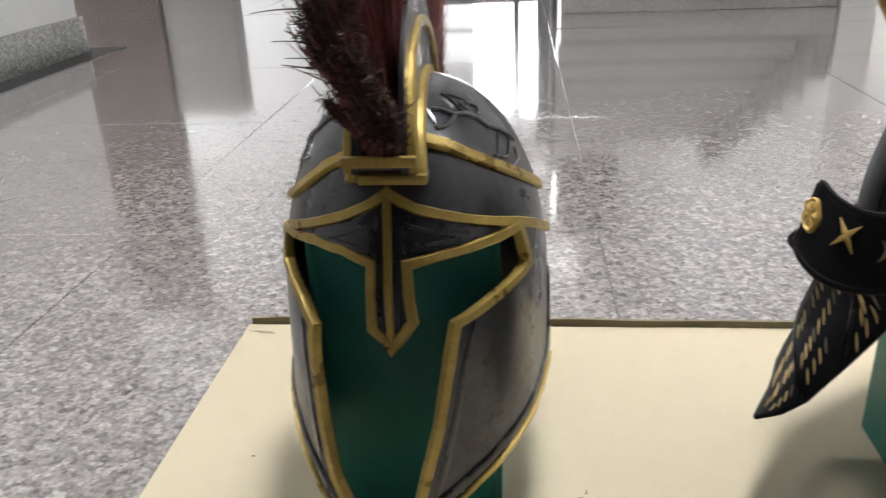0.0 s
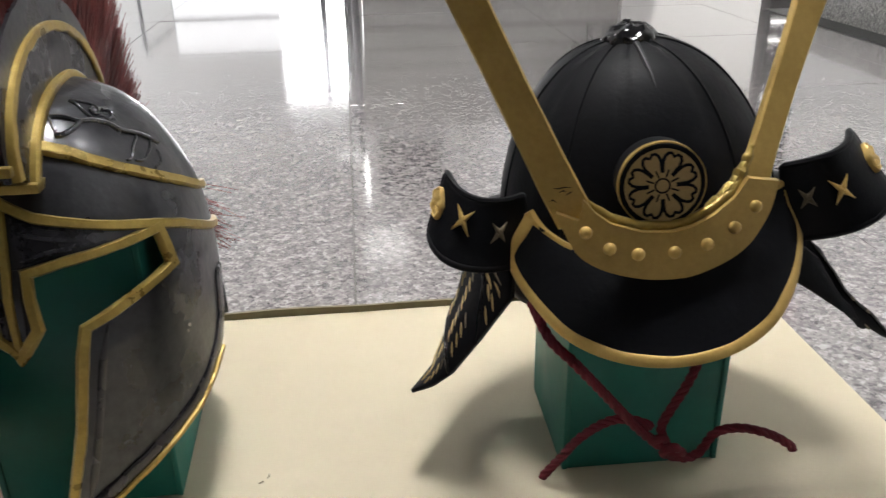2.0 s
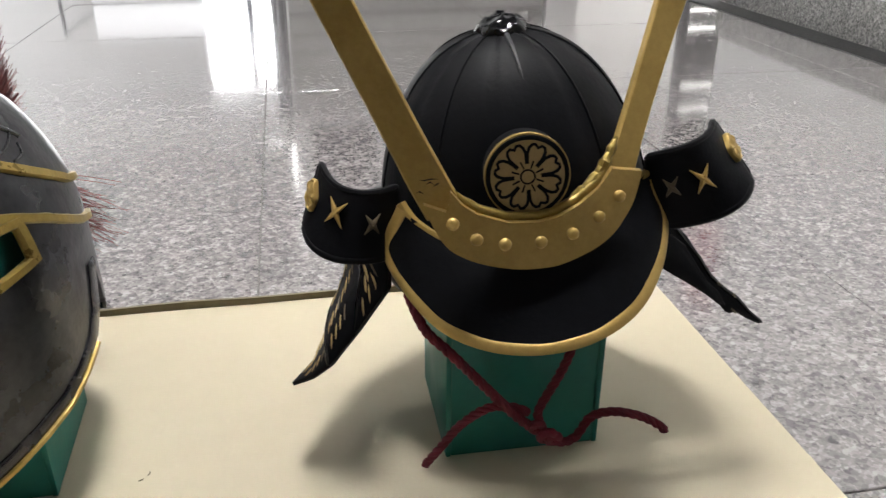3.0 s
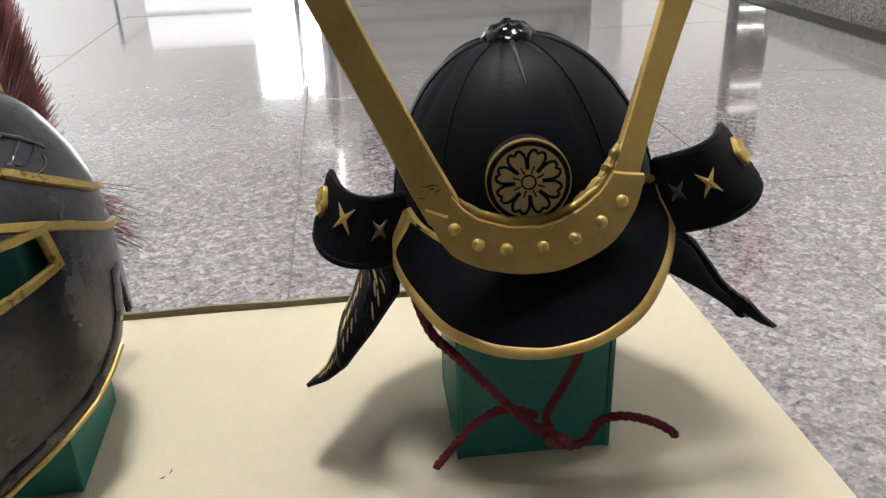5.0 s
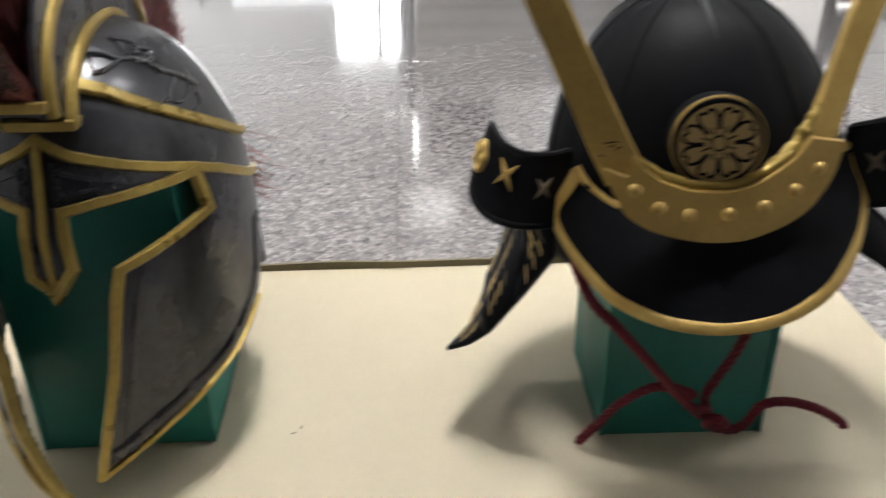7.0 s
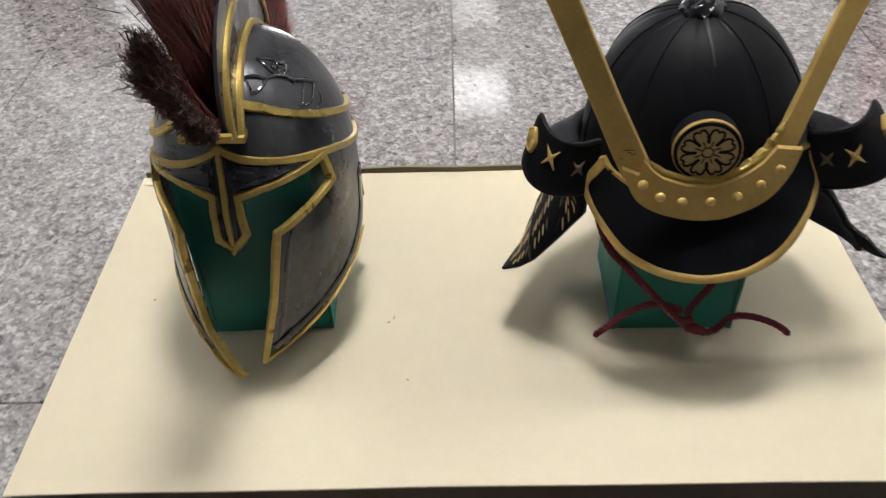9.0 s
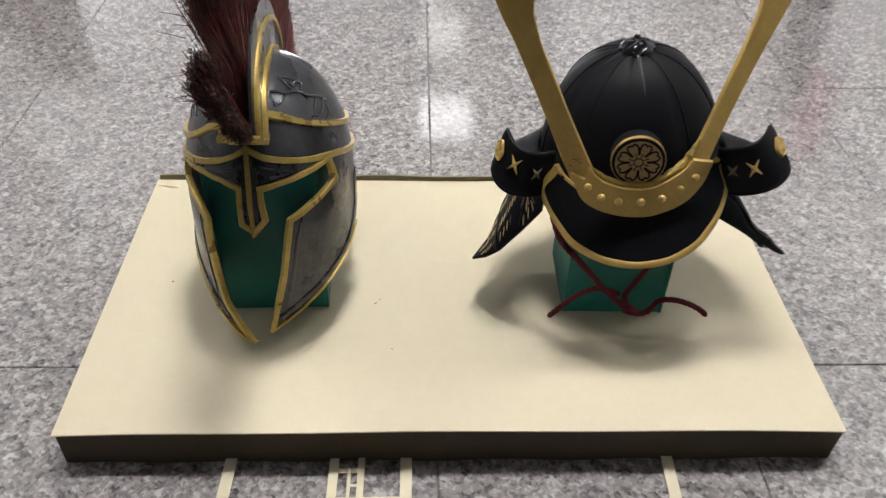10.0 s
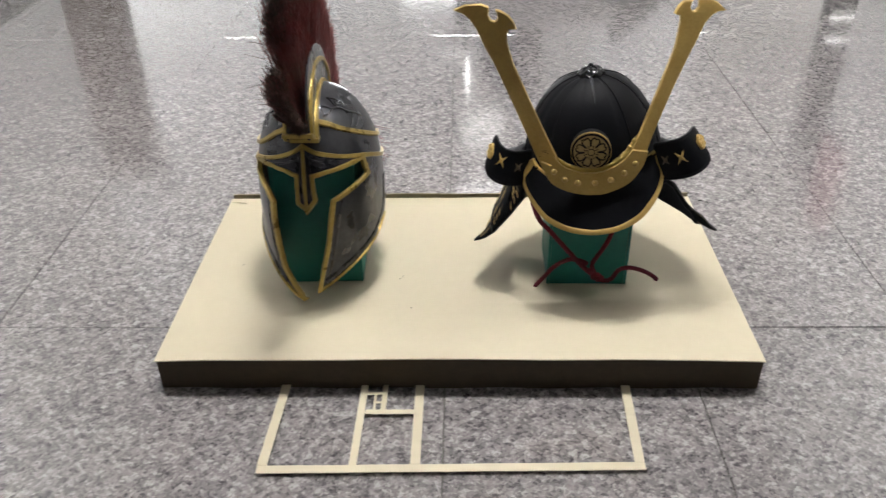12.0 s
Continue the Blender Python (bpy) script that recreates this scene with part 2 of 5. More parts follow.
def inside(poly, x, y):
    hit = False
    for (x0, y0), (x1, y1) in zip(poly, poly[1:] + poly[:1]):
        if (y0 > y) != (y1 > y) and x < (x1 - x0) * (y - y0) / (y1 - y0) + x0:
            hit = not hit
    return hit


# ---- the hall ----
X0, X1, Y0, Y1 = -6.0, 7.4, -9.0, 10.6
WEST, EAST, CORNER = -1.51, 2.42, 3.05
structure("floor", box_mesh((X0, Y0, -0.06), (X1, Y1, -0.004)), JOINT, "grey mortar bed showing in the joints of the stone floor", "floor")
# unseen ceiling, coloured dark so that less light bounces into the shadows
structure("ceiling", box_mesh((X0, Y0, CEIL), (X1, CORNER, CEIL + 0.1)), DARK_CEILING, "unseen hall ceiling, dark grey to cut bounced light", "ceiling")
structure("ceiling_lobby", box_mesh((X0, CORNER, CEIL), (X1, Y1, CEIL + 0.1)), WALL_PAINT, "plain white lobby ceiling", "ceiling")


def wall_block(name, x0, x1, y0, y1, mat=HALL_PAINT):
    w = structure(name, box_mesh((x0, y0, 0.0), (x1, y1, CEIL)), mat, "white painted wall with a stone skirting", "wall")
    return w


wall_block("wall_west", X0, WEST, Y0, CORNER)
wall_block("wall_east", EAST, X1, Y0, CORNER)
wall_block("wall_south", WEST, EAST, Y0 - 0.2, Y0)
# lobby wall with an added, unseen window that brightens the lobby walls
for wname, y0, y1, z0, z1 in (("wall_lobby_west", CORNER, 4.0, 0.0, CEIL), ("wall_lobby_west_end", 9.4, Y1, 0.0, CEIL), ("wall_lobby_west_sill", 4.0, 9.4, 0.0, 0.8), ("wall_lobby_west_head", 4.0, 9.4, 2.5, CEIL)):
    structure(wname, box_mesh((X0 - 0.2, y0, z0), (X0, y1, z1)), WALL_PAINT, "white painted lobby wall round the added window", "wall")
window = thing("fill_window", pose(X0 - 0.1, 6.7, 0.8), "unseen glowing window added to brighten the lobby", "window")
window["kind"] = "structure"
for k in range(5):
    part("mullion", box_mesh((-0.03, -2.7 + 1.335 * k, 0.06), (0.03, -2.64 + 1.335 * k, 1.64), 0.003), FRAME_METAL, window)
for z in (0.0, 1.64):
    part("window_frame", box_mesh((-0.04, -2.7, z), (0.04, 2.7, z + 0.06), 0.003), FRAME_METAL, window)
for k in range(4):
    part("pane", box_mesh((-0.006, -2.639 + 1.335 * k, 0.061), (0.006, -1.366 + 1.335 * k, 1.639)), FILL_GLASS, window, smooth=False)
wall_block("wall_lobby_east", X1, X1 + 0.2, CORNER, Y1, WALL_PAINT)
structure("wall_north", box_mesh((X0, Y1, 0.0), (X1, Y1 + 0.2, CEIL)), WALL_PAINT, "white painted wall at the end of the lobby", "wall")
for wname, x0, x1, y0, y1 in (("skirting_west", WEST, WEST + 0.016, Y0, CORNER), ("skirting_west_end", X0, WEST + 0.016, CORNER, CORNER + 0.016),
                              ("skirting_east", EAST - 0.016, EAST, Y0, CORNER), ("skirting_east_end", EAST - 0.016, X1, CORNER, CORNER + 0.016)):
    structure(wname, box_mesh((x0, y0, 0.0), (x1, y1, 0.15), 0.003), BASE_STONE, "grey speckled granite skirting along the wall foot", "skirting", smooth=True)
for bname, x0, x1, y0, y1 in (("floor_border_west", WEST + 0.016, WEST + 0.13, Y0, CORNER + 0.13), ("floor_border_west_end", X0, WEST + 0.016, CORNER + 0.016, CORNER + 0.13),
                              ("floor_border_east", EAST - 0.13, EAST - 0.016, Y0, CORNER + 0.13), ("floor_border_east_end", EAST - 0.016, X1, CORNER + 0.016, CORNER + 0.13)):
    structure(bname, box_mesh((x0, y0, -0.003), (x1, y1, 0.004), 0.001), BLACK_STONE, "polished black granite border strip in the floor", "floor border")

# made-up glowing box in the lobby beside the stair, for a bright floor reflection
case = thing("glow_box", pose(0.19, 4.75, 0), "glowing panes in a grey frame, added for a floor reflection", "display case")
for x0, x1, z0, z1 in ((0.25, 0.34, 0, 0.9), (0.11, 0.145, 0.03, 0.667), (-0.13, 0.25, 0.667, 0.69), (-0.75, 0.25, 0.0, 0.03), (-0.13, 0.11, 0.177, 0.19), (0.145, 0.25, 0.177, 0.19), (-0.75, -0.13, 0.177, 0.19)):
    part("glow_box_frame", box_mesh((x0, -0.02, z0), (x1, 0.05, z1), 0.003), FRAME_METAL, case)
for x0, x1, z0, z1, mat in ((-0.13, 0.11, 0.03, 0.177, PANE_GLOW), (-0.13, 0.11, 0.19, 0.667, PANE_GLOW), (0.145, 0.25, 0.03, 0.177, PANE_GLOW), (0.145, 0.25, 0.19, 0.667, PANE_GLOW), (-0.75, -0.13, 0.03, 0.177, PALE_GLOW), (-0.75, -0.13, 0.19, 0.38, PALE_GLOW)):
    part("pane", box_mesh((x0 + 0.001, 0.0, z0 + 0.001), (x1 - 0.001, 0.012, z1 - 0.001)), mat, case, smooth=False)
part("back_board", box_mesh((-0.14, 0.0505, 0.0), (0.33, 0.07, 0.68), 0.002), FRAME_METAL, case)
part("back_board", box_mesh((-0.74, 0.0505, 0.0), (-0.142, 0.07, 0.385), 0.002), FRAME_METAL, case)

# broad stair that rises away from the hall, with a steel handrail
STAIR_STONE = granite("stair_granite", [(0.25, (0.32, 0.315, 0.305)), (0.5, (0.4, 0.393, 0.38)), (0.75, (0.47, 0.46, 0.445))], rough=0.4, coarse=False)
RISER_SHADE = granite("riser_shade_granite", [(0.25, (0.2, 0.197, 0.19)), (0.5, (0.26, 0.255, 0.245)), (0.75, (0.31, 0.305, 0.295))], rough=0.4, coarse=False)
stair = thing("stair", pose(0, 0, 0), "broad grey granite stair rising to a landing", "stair")
stair["kind"] = "structure"
for n in range(8):
    y0, z0 = 3.92 + 0.3 * n, 0.16 * n
    part("step", box_mesh((0.54, y0, 0.0 if n == 0 else z0 + 0.002), (1.87, y0 + 0.33 if n < 7 else 8.2, z0 + 0.16), 0.006), STAIR_STONE, stair)
    # darker strip painted for the shadow line at the top of each riser
    part("nosing", box_mesh((0.542, y0 - 0.008, z0 + 0.128), (1.868, y0 - 0.0004, z0 + 0.158), 0.002), RISER_SHADE, stair)
    part("stair_skirting", box_mesh((1.79, y0 + 0.008, z0 + 0.162), (1.868, y0 + 0.296, z0 + 0.36), 0.003), BASE_STONE, stair)
structure("stair_side_wall", box_mesh((1.88, 3.9, 0.0), (2.05, Y1, CEIL)), WALL_PAINT, "white painted wall beside the stair", "wall")
structure("stair_core", box_mesh((0.53, 6.1, 0.0), (1.87, 8.2, 1.1)), WALL_PAINT, "white painted base of the stair landing", "wall")
structure("wall_landing", box_mesh((0.5, 8.2, 0.0), (1.88, 8.4, CEIL)), WALL_PAINT, "white painted wall behind the stair landing", "wall")
landing = thing("notice_panel", pose(1.05, 8.17, 2.42), "dark grey notice panel on the landing wall", "notice panel")
part("panel_board", box_mesh((-0.36, 0, -0.42), (0.34, 0.028, 0.45), 0.01), FRAME_METAL, landing)
rail = thing("glow_post", pose(0, 0, 0), "grey metal stair post with added glowing bars", "post")
part("post", tube([(0.5, 3.87, 0.0), (0.5, 3.87, 0.6), (0.5, 3.87, 1.22)], 0.016, 16, 1.0), FRAME_METAL, rail)
# glowing bars added for the bright L-shaped line mirrored in the floor
part("glow_bar", tube([(0.36, 3.845, 0.785), (0.42, 3.845, 0.787), (0.485, 3.845, 0.79)], lambda q: 0.0055 if 0 < q < 1 else 0.003, 10), GLOW_BAR, rail, "short glowing bar added for a bright reflected line")
part("glow_bar", tube([(0.515, 3.845, 0.8 + 0.04 * k) for k in range(9)], lambda q: 0.002 + 0.007 * math.sin(math.pi * min(q + 0.12, 1.0)), 10), GLOW_BAR, rail, "short glowing bar added for a bright reflected line")
# made-up upright with glowing strips, for a dark column mirrored in the floor
rack = thing("glow_upright", pose(2.62, 3.55, 0), "dark upright with glowing strips, added for a floor reflection", "rack")
part("upright", box_mesh((-0.11, 0.0, 0.0), (0.11, 0.1, 1.5), 0.004), BLACK_STONE, rack)
for z in (0.11, 0.2, 0.49, 0.61):
    part("glow_strip", box_mesh((-0.1, -0.02, z), (0.1, -0.001, z + 0.006), 0.001), GLOW_BAR, rack)
pillar = structure("brown_pillar", box_mesh((-3.46, 6.45, 0.0), (-2.63, 6.6, CEIL), 0.01), BROWN_PANEL, "tall brown panelled pillar in the lobby", "pillar")


cabinet = thing("low_cabinet", pose(-2.315, 6.6, 0), "low pale grey cabinet beside the brown pillar", "cabinet")
part("body", box_mesh((-0.3, -0.12, 0.06), (0.3, 0.1, 1.06), 0.006), GREY_PANEL, cabinet)
part("plinth", box_mesh((-0.28, -0.1, 0.0), (0.28, 0.08, 0.0595), 0.003), FRAME_METAL, cabinet)
part("top_panel", box_mesh((-0.308, -0.13, 1.0605), (0.308, 0.11, 1.085), 0.004), GREY_PANEL, cabinet)
barrier = thing("hoop_barrier", pose(-1.31, 7.78, 0), "low grey metal hoop barrier standing in the lobby", "barrier")
part("top_rail", tube([(0, -0.7, 0.76), (0, 0, 0.76), (0, 0.7, 0.76)], 0.014, 12, 1.0), FRAME_METAL, barrier)
for y in (-0.7, 0.7):
    part("post", tube([(0, y, 0.0), (0, y, 0.4), (0, y, 0.76)], 0.014, 12, 1.0), FRAME_METAL, barrier)
plate = thing("red_wall_sign", pose(EAST - 0.002, 2.9, 1.2), "plain faded red sign plate fixed to the wall", "sign")
part("sign_board", box_mesh((-0.014, -0.13, -0.24), (0.0, 0.13, 0.24), 0.003), SIGN_RED, plate)


def ceiling_lamp(x, y, sx, sy, mat=LAMP, group="ceiling panel lamps"):
    lamp = thing("ceiling_lamp", pose(x, y, CEIL), "lit white ceiling panel lamp in a metal frame", "lamp", group)
    bm = bmesh.new()
    w = 0.025
    for lo, hi in (((-sx - w, -sy - w), (sx + w, -sy)), ((-sx - w, sy), (sx + w, sy + w)), ((-sx - w, -sy), (-sx, sy)), ((sx, -sy), (sx + w, sy))):
        box_mesh((*lo, -0.03), (*hi, 0.0), bm=bm)
    part("frame", bm, FRAME_METAL, lamp, smooth=False)
    part("diffuser", box_mesh((-sx, -sy, -0.022), (sx, sy, -0.002)), mat, lamp, smooth=False)
    return lamp


ceiling_lamp(0.58, 0.78, 0.28, 0.24)
for x, half in ((-0.95, 0.3), (2.05, 0.24)):
    ceiling_lamp(x, 0.8, half, 0.055)
ceiling_lamp(0.7, 5.82, 0.24, 0.35, SOFT_LAMP)
# dim glowing panel added for a pale patch in the floor reflection
ceiling_lamp(0.7, 7.55, 0.24, 0.5, DIM_PANEL)
# unseen lamp, added only to brighten the east side of the lobby
ceiling_lamp(6.3, 6.5, 0.4, 0.6)

# ---- display box on the floor ----
W, D, H = 0.967, 0.53, 0.061
plinth = thing("display_box", pose(0, 0, 0), "low display box covered with cream card, standing on the floor", "display box")


def sheet(x, y):
    """Height of the card on top: it bows up a little in front and sags at the corners."""
    u, v = x / W, y / D
    return H + 0.0045 * math.sin(math.pi * u) ** 0.7 * (1 - v) ** 2 + 0.0012 * math.sin(9 * u + 1) * math.sin(3.1 * v) + 0.0008 * math.sin(17 * u) * (1 - v) + 0.0009 * math.exp(-(((y - 0.151) / 0.006) ** 2)) * min(max((u - 0.5) * 6, 0.0), 1.0)


bm = bmesh.new()
NX, NY = 60, 120
top = [[bm.verts.new((W * i / NX, D * j / NY, sheet(W * i / NX, D * j / NY))) for i in range(NX + 1)] for j in range(NY + 1)]
low = [[bm.verts.new((W * i / NX, D * j / NY, sheet(W * i / NX, D * j / NY) - 0.0022)) for i in range(NX + 1)] for j in range(NY + 1)]
for j in range(NY):
    for i in range(NX):
        bm.faces.new((top[j][i], top[j][i + 1], top[j + 1][i + 1], top[j + 1][i]))
        bm.faces.new((low[j][i], low[j + 1][i], low[j + 1][i + 1], low[j][i + 1]))
for i in range(NX):
    bm.faces.new((top[0][i], low[0][i], low[0][i + 1], top[0][i + 1]))
    bm.faces.new((top[NY][i], top[NY][i + 1], low[NY][i + 1], low[NY][i]))
for j in range(NY):
    bm.faces.new((top[j][0], top[j + 1][0], low[j + 1][0], low[j][0]))
    bm.faces.new((top[j][NX], low[j][NX], low[j + 1][NX], top[j + 1][NX]))
part("top_card", bm, CARD, plinth, "smooth cream card sheet")


# a curled scrap of paper skin, a few dark fibres and a tear mark on the card
bm = bmesh.new()
rows = []
for k in range(9):
    a = math.pi * 0.9 * k / 8
    rows.append([bm.verts.new((0.004 + 0.02 * e + 0.002 * k, 0.512 - 0.006 * k / 8 - 0.004 * e, sheet(0.01, 0.51) + 0.0012 + 0.0045 * math.sin(a) * (0.4 + 0.6 * e))) for e in (0.0, 0.5, 1.0)])
for a, b in zip(rows, rows[1:]):
    for i in range(2):
        bm.faces.new((a[i], a[i + 1], b[i + 1], b[i]))
scrap = part("loose_flap", bm, CARD, plinth, "lifted corner of the card skin")
scrap.modifiers.new("thickness", "SOLIDIFY").thickness = 0.0008
for x, y, dx, dy in ((0.082, 0.271, 0.003, 0.0015), (0.383, 0.232, 0.001, 0.006), (0.376, 0.226, 0.004, 0.003), (0.402, 0.138, 0.0025, -0.002)):
    part("fibre", tube([(x + dx * t + 0.001 * math.sin(3 * t), y + dy * t, sheet(x + dx * t, y + dy * t) + 0.0006) for t in (0, 0.3, 0.6, 1)], 0.0006, 6), CARD_EDGE, plinth, "tiny dark fibre stuck to the card")


def panel(axis, at, lo, hi, z1, bow, seg=40, thick=0.004):
    """An upright card panel with a slight bow."""
    bm = bmesh.new()
    rows = []
    for k in range(seg + 1):
        s = lo + (hi - lo) * k / seg
        off = bow * math.sin(math.pi * k / seg) + 0.0012 * math.sin(0.9 * k)
        quad = []
        for o in (0.0, thick):
            for z in (0.0005, z1(s)):
                lean = 0.004 * (1 - z / H) * (1 if o == 0 else 1)
                p = (s, at + off + o + (lean if axis == "x" else 0), z) if axis == "x" else (at + off + o, s, z)
                quad.append(bm.verts.new(p))
        rows.append(quad)
    for a, b in zip(rows, rows[1:]):
        for i, j in ((0, 1), (1, 3), (3, 2), (2, 0)):
            bm.faces.new((a[i], a[j], b[j], b[i]))
    bm.faces.new([rows[0][i] for i in (0, 1, 3, 2)])
    bm.faces.new([rows[-1][i] for i in (0, 2, 3, 1)])
    return bm


# front and sides are a much darker brown than the cream top
part("front_panel", panel("x", 0.001, 0.006, W - 0.004, lambda s: sheet(s, 0.002) - 0.0024, 0.0), CARD_SIDE, plinth, "dark brown card front panel")
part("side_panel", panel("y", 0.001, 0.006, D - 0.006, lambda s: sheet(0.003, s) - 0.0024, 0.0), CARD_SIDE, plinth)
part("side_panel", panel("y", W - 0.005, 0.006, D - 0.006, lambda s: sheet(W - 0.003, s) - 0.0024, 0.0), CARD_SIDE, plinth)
part("back_panel", panel("x", D + 0.0006, 0.004, W - 0.002, lambda s: H + 0.0085 + 0.0008 * math.sin(20 * s), 0.0), CARD_EDGE, plinth, "olive brown card back panel standing above the sheet")

# ---- paper frame on the floor in front of the box ----
paper = thing("paper_frame", pose(0, 0, 0), "cut cream paper frame of nested rectangles lying on the floor", "paper frame")


def strip(x0, y0, x1, y1, w, lift=0.005):
    d = Vector((x1 - x0, y1 - y0, 0))
    s = Vector((-d.y, d.x, 0)).normalized() * w / 2
    bm = bmesh.new()
    n = 10
    rows = []
    for k in range(n + 1):
        p = Vector((x0, y0, lift + 0.0004 * math.sin(2.3 * k))) + d * k / n
        rows.append([bm.verts.new(p + q) for q in (s, -s, -s + Vector((0, 0, 0.0012)), s + Vector((0, 0, 0.0012)))])
    for a, b in zip(rows, rows[1:]):
        for i in range(4):
            bm.faces.new((a[i], a[(i + 1) % 4], b[(i + 1) % 4], b[i]))
    bm.faces.new(rows[0])
    bm.faces.new(rows[-1][::-1])
    part("strip", bm, CARD, paper, smooth=False)


strip(0.194, -0.1745, 0.755, -0.1645, 0.0145)
strip(0.2005, -0.1665, 0.2065, 0.03, 0.0145)
strip(0.748, -0.1575, 0.7545, 0.03, 0.0145)
strip(0.4235, -0.1625, 0.4235, 0.03, 0.0145)
strip(0.3325, -0.1645, 0.3345, 0.03, 0.0115)
strip(0.34, -0.056, 0.4165, -0.0555, 0.0095)
strip(0.3675, -0.051, 0.3685, 0.03, 0.0085)
strip(0.34, -0.0135, 0.364, -0.0135, 0.006)
strip(0.3535, -0.051, 0.3535, -0.0165, 0.004)
strip(0.3555, -0.0345, 0.3635, -0.0345, 0.0035)


# ---- green stands inside the helmets ----
def stand(x0, x1, y0, y1, z1, yaw):
    cx, cy = (x0 + x1) / 2, (y0 + y1) / 2
    ob = thing("foam_stand", pose(cx, cy, H + 0.0025, 0, 0, yaw), "green foam board stand under a helmet, standing on the card", "stand", "helmet stands")
    hx, hy, t, h = (x1 - x0) / 2, (y1 - y0) / 2, 0.005, z1 - H
    part("front_board", box_mesh((-hx + t, -hy, 0), (hx - t, -hy + t, h), 0.0008), GREEN, ob)
    part("back_board", box_mesh((-hx + t, hy - t, 0), (hx - t, hy, h), 0.0008), GREEN, ob)
    part("side_board", box_mesh((-hx, -hy - 0.0015, 0), (-hx + t - 0.0003, hy, h), 0.0008), GREEN, ob)
    part("side_board", box_mesh((hx - t + 0.0003, -hy - 0.0015, 0), (hx, hy, h), 0.0008), GREEN, ob)
    part("top_board", box_mesh((-hx, -hy, h + 0.0003), (hx, hy, h + t), 0.0008), GREEN, ob)
    return ob


stand(0.169, 0.312, 0.217, 0.352, 0.3, 1.5)
stand(0.643, 0.783, 0.208, 0.335, 0.275, -1.0)


# ---- the crested helmet ----
G = pose(0.2385, 0.31, H)
crested = thing("crested_helmet", G, "gunmetal foam helmet with gold trim and dark red bristle crest", "helmet")


def g_cap(z, e=2.4):
    k = max(z - 0.22, 0.0) / 0.124
    return max(1 - k ** e, 0.0) ** (1 / e)


def g_half(z):
    return lerp([(0, 0.110), (0.11, 0.115), (0.2, 0.112), (0.245, 0.106), (0.29, 0.101)], z) * g_cap(z, 2.2)


def g_front(z, th):
    nose = 0.013 * math.exp(-((th / 0.16) ** 2)) * min(max((0.225 - z) / 0.04, 0.0), 1.0) if z > 0.165 else 0.0
    left = 0.022 * min(max((0.12 - z) / 0.1, 0.0), 1.0) * min(max(-th / 0.1, 0.0), 1.0)
    return lerp([(0.02, 0.167), (0.18, 0.163), (0.2, 0.156), (0.24, 0.141), (0.26, 0.137), (0.285, 0.137)], z) * g_cap(z) - nose + left


def g_back(z):
    return lerp([(0.1, 0.125), (0.22, 0.125), (0.26, 0.11), (0.3, 0.098)], z) * g_cap(z, 2.0)


def g_point(th, z):
    th = (th + math.pi) % (2 * math.pi) - math.pi
    c, s = math.cos(th), math.sin(th)
    return Vector((g_half(z) * s * (0.92 if s < 0 else 1.0), -(g_front(z, th) if c > 0 else g_back(z)) * c, z))


def g_normal(th, z):
    e = 0.004
    z = min(z, 0.3425)
    n = (g_point(th + 0.02, z) - g_point(th - 0.02, z)).cross(g_point(th, min(z + e, 0.3438)) - g_point(th, z - e))
    return n.normalized()


RAD = 0.11  # metres of the flat development for one radian


def g_lift(u, v, h):
    th = u / RAD
    return g_point(th, v) + h * g_normal(th, v)


def gp(deg, z):
    return (radians(deg) * RAD, z)


def g_rim(deg):
    if deg < 0:
        return lerp([(0, 0.026), (6, 0.028), (16, 0.036), (30, 0.053), (45, 0.07), (60, 0.087), (75, 0.1), (95, 0.1), (180, 0.09)], -deg)
    """Height of the lower edge: low points at the chin, high at the sides, a neck guard behind."""
    return lerp([(0, 0.029), (4, 0.03), (16, 0.046), (30, 0.062), (45, 0.075), (60, 0.087), (70, 0.1), (78, 0.112), (84, 0.13), (88, 0.16), (93, 0.16), (97, 0.12), (180, 0.09)], abs(deg))


EYES = [gp(-60, 0.2415), gp(-33, 0.249), gp(-18, 0.248), gp(-6.2, 0.241), gp(-6.2, 0.222), gp(-6.3, 0.1975), gp(1.0, 0.1815), gp(9.0, 0.2025), gp(7.6, 0.222), gp(7.2, 0.24),
        gp(19.5, 0.2435), gp(36, 0.2445), gp(56, 0.2445), gp(58.5, 0.215), gp(39, 0.206), gp(23.6, 0.1975), gp(20.4, 0.166), gp(16.2, 0.122), gp(10.2, 0.075), gp(2.8, 0.02),
        gp(0, 0.0), gp(-5, 0.02), gp(-25, 0.078), gp(-30.5, 0.122), gp(-32.5, 0.166), gp(-32, 0.192), gp(-39, 0.205), gp(-56, 0.22)]

bm = bmesh.new()
NT, NZ = 216, 110
levels = [0.028 + (0.235 - 0.028) * k / 70 for k in range(71)] + [0.235 + 0.1085 * math.sin(0.5 * math.pi * k / 40) for k in range(1, 40)]
grid = [[bm.verts.new(g_point(2 * math.pi * i / NT, z)) for i in range(NT)] for z in levels]
for j in range(len(levels) - 1):
    for i in range(NT):
        deg = (360 * (i + 0.5) / NT + 180) % 360 - 180
        zm = (levels[j] + levels[j + 1]) / 2
        if zm < g_rim(deg) or inside(EYES, radians(deg) * RAD, zm):
            continue
        bm.faces.new((grid[j][i], grid[j][(i + 1) % NT], grid[j + 1][(i + 1) % NT], grid[j + 1][i]))
apex = bm.verts.new((0, 0, 0.3438))
for i in range(NT):
    bm.faces.new((grid[-1][i], grid[-1][(i + 1) % NT], apex))
loose = [v for v in bm.verts if not v.link_faces]
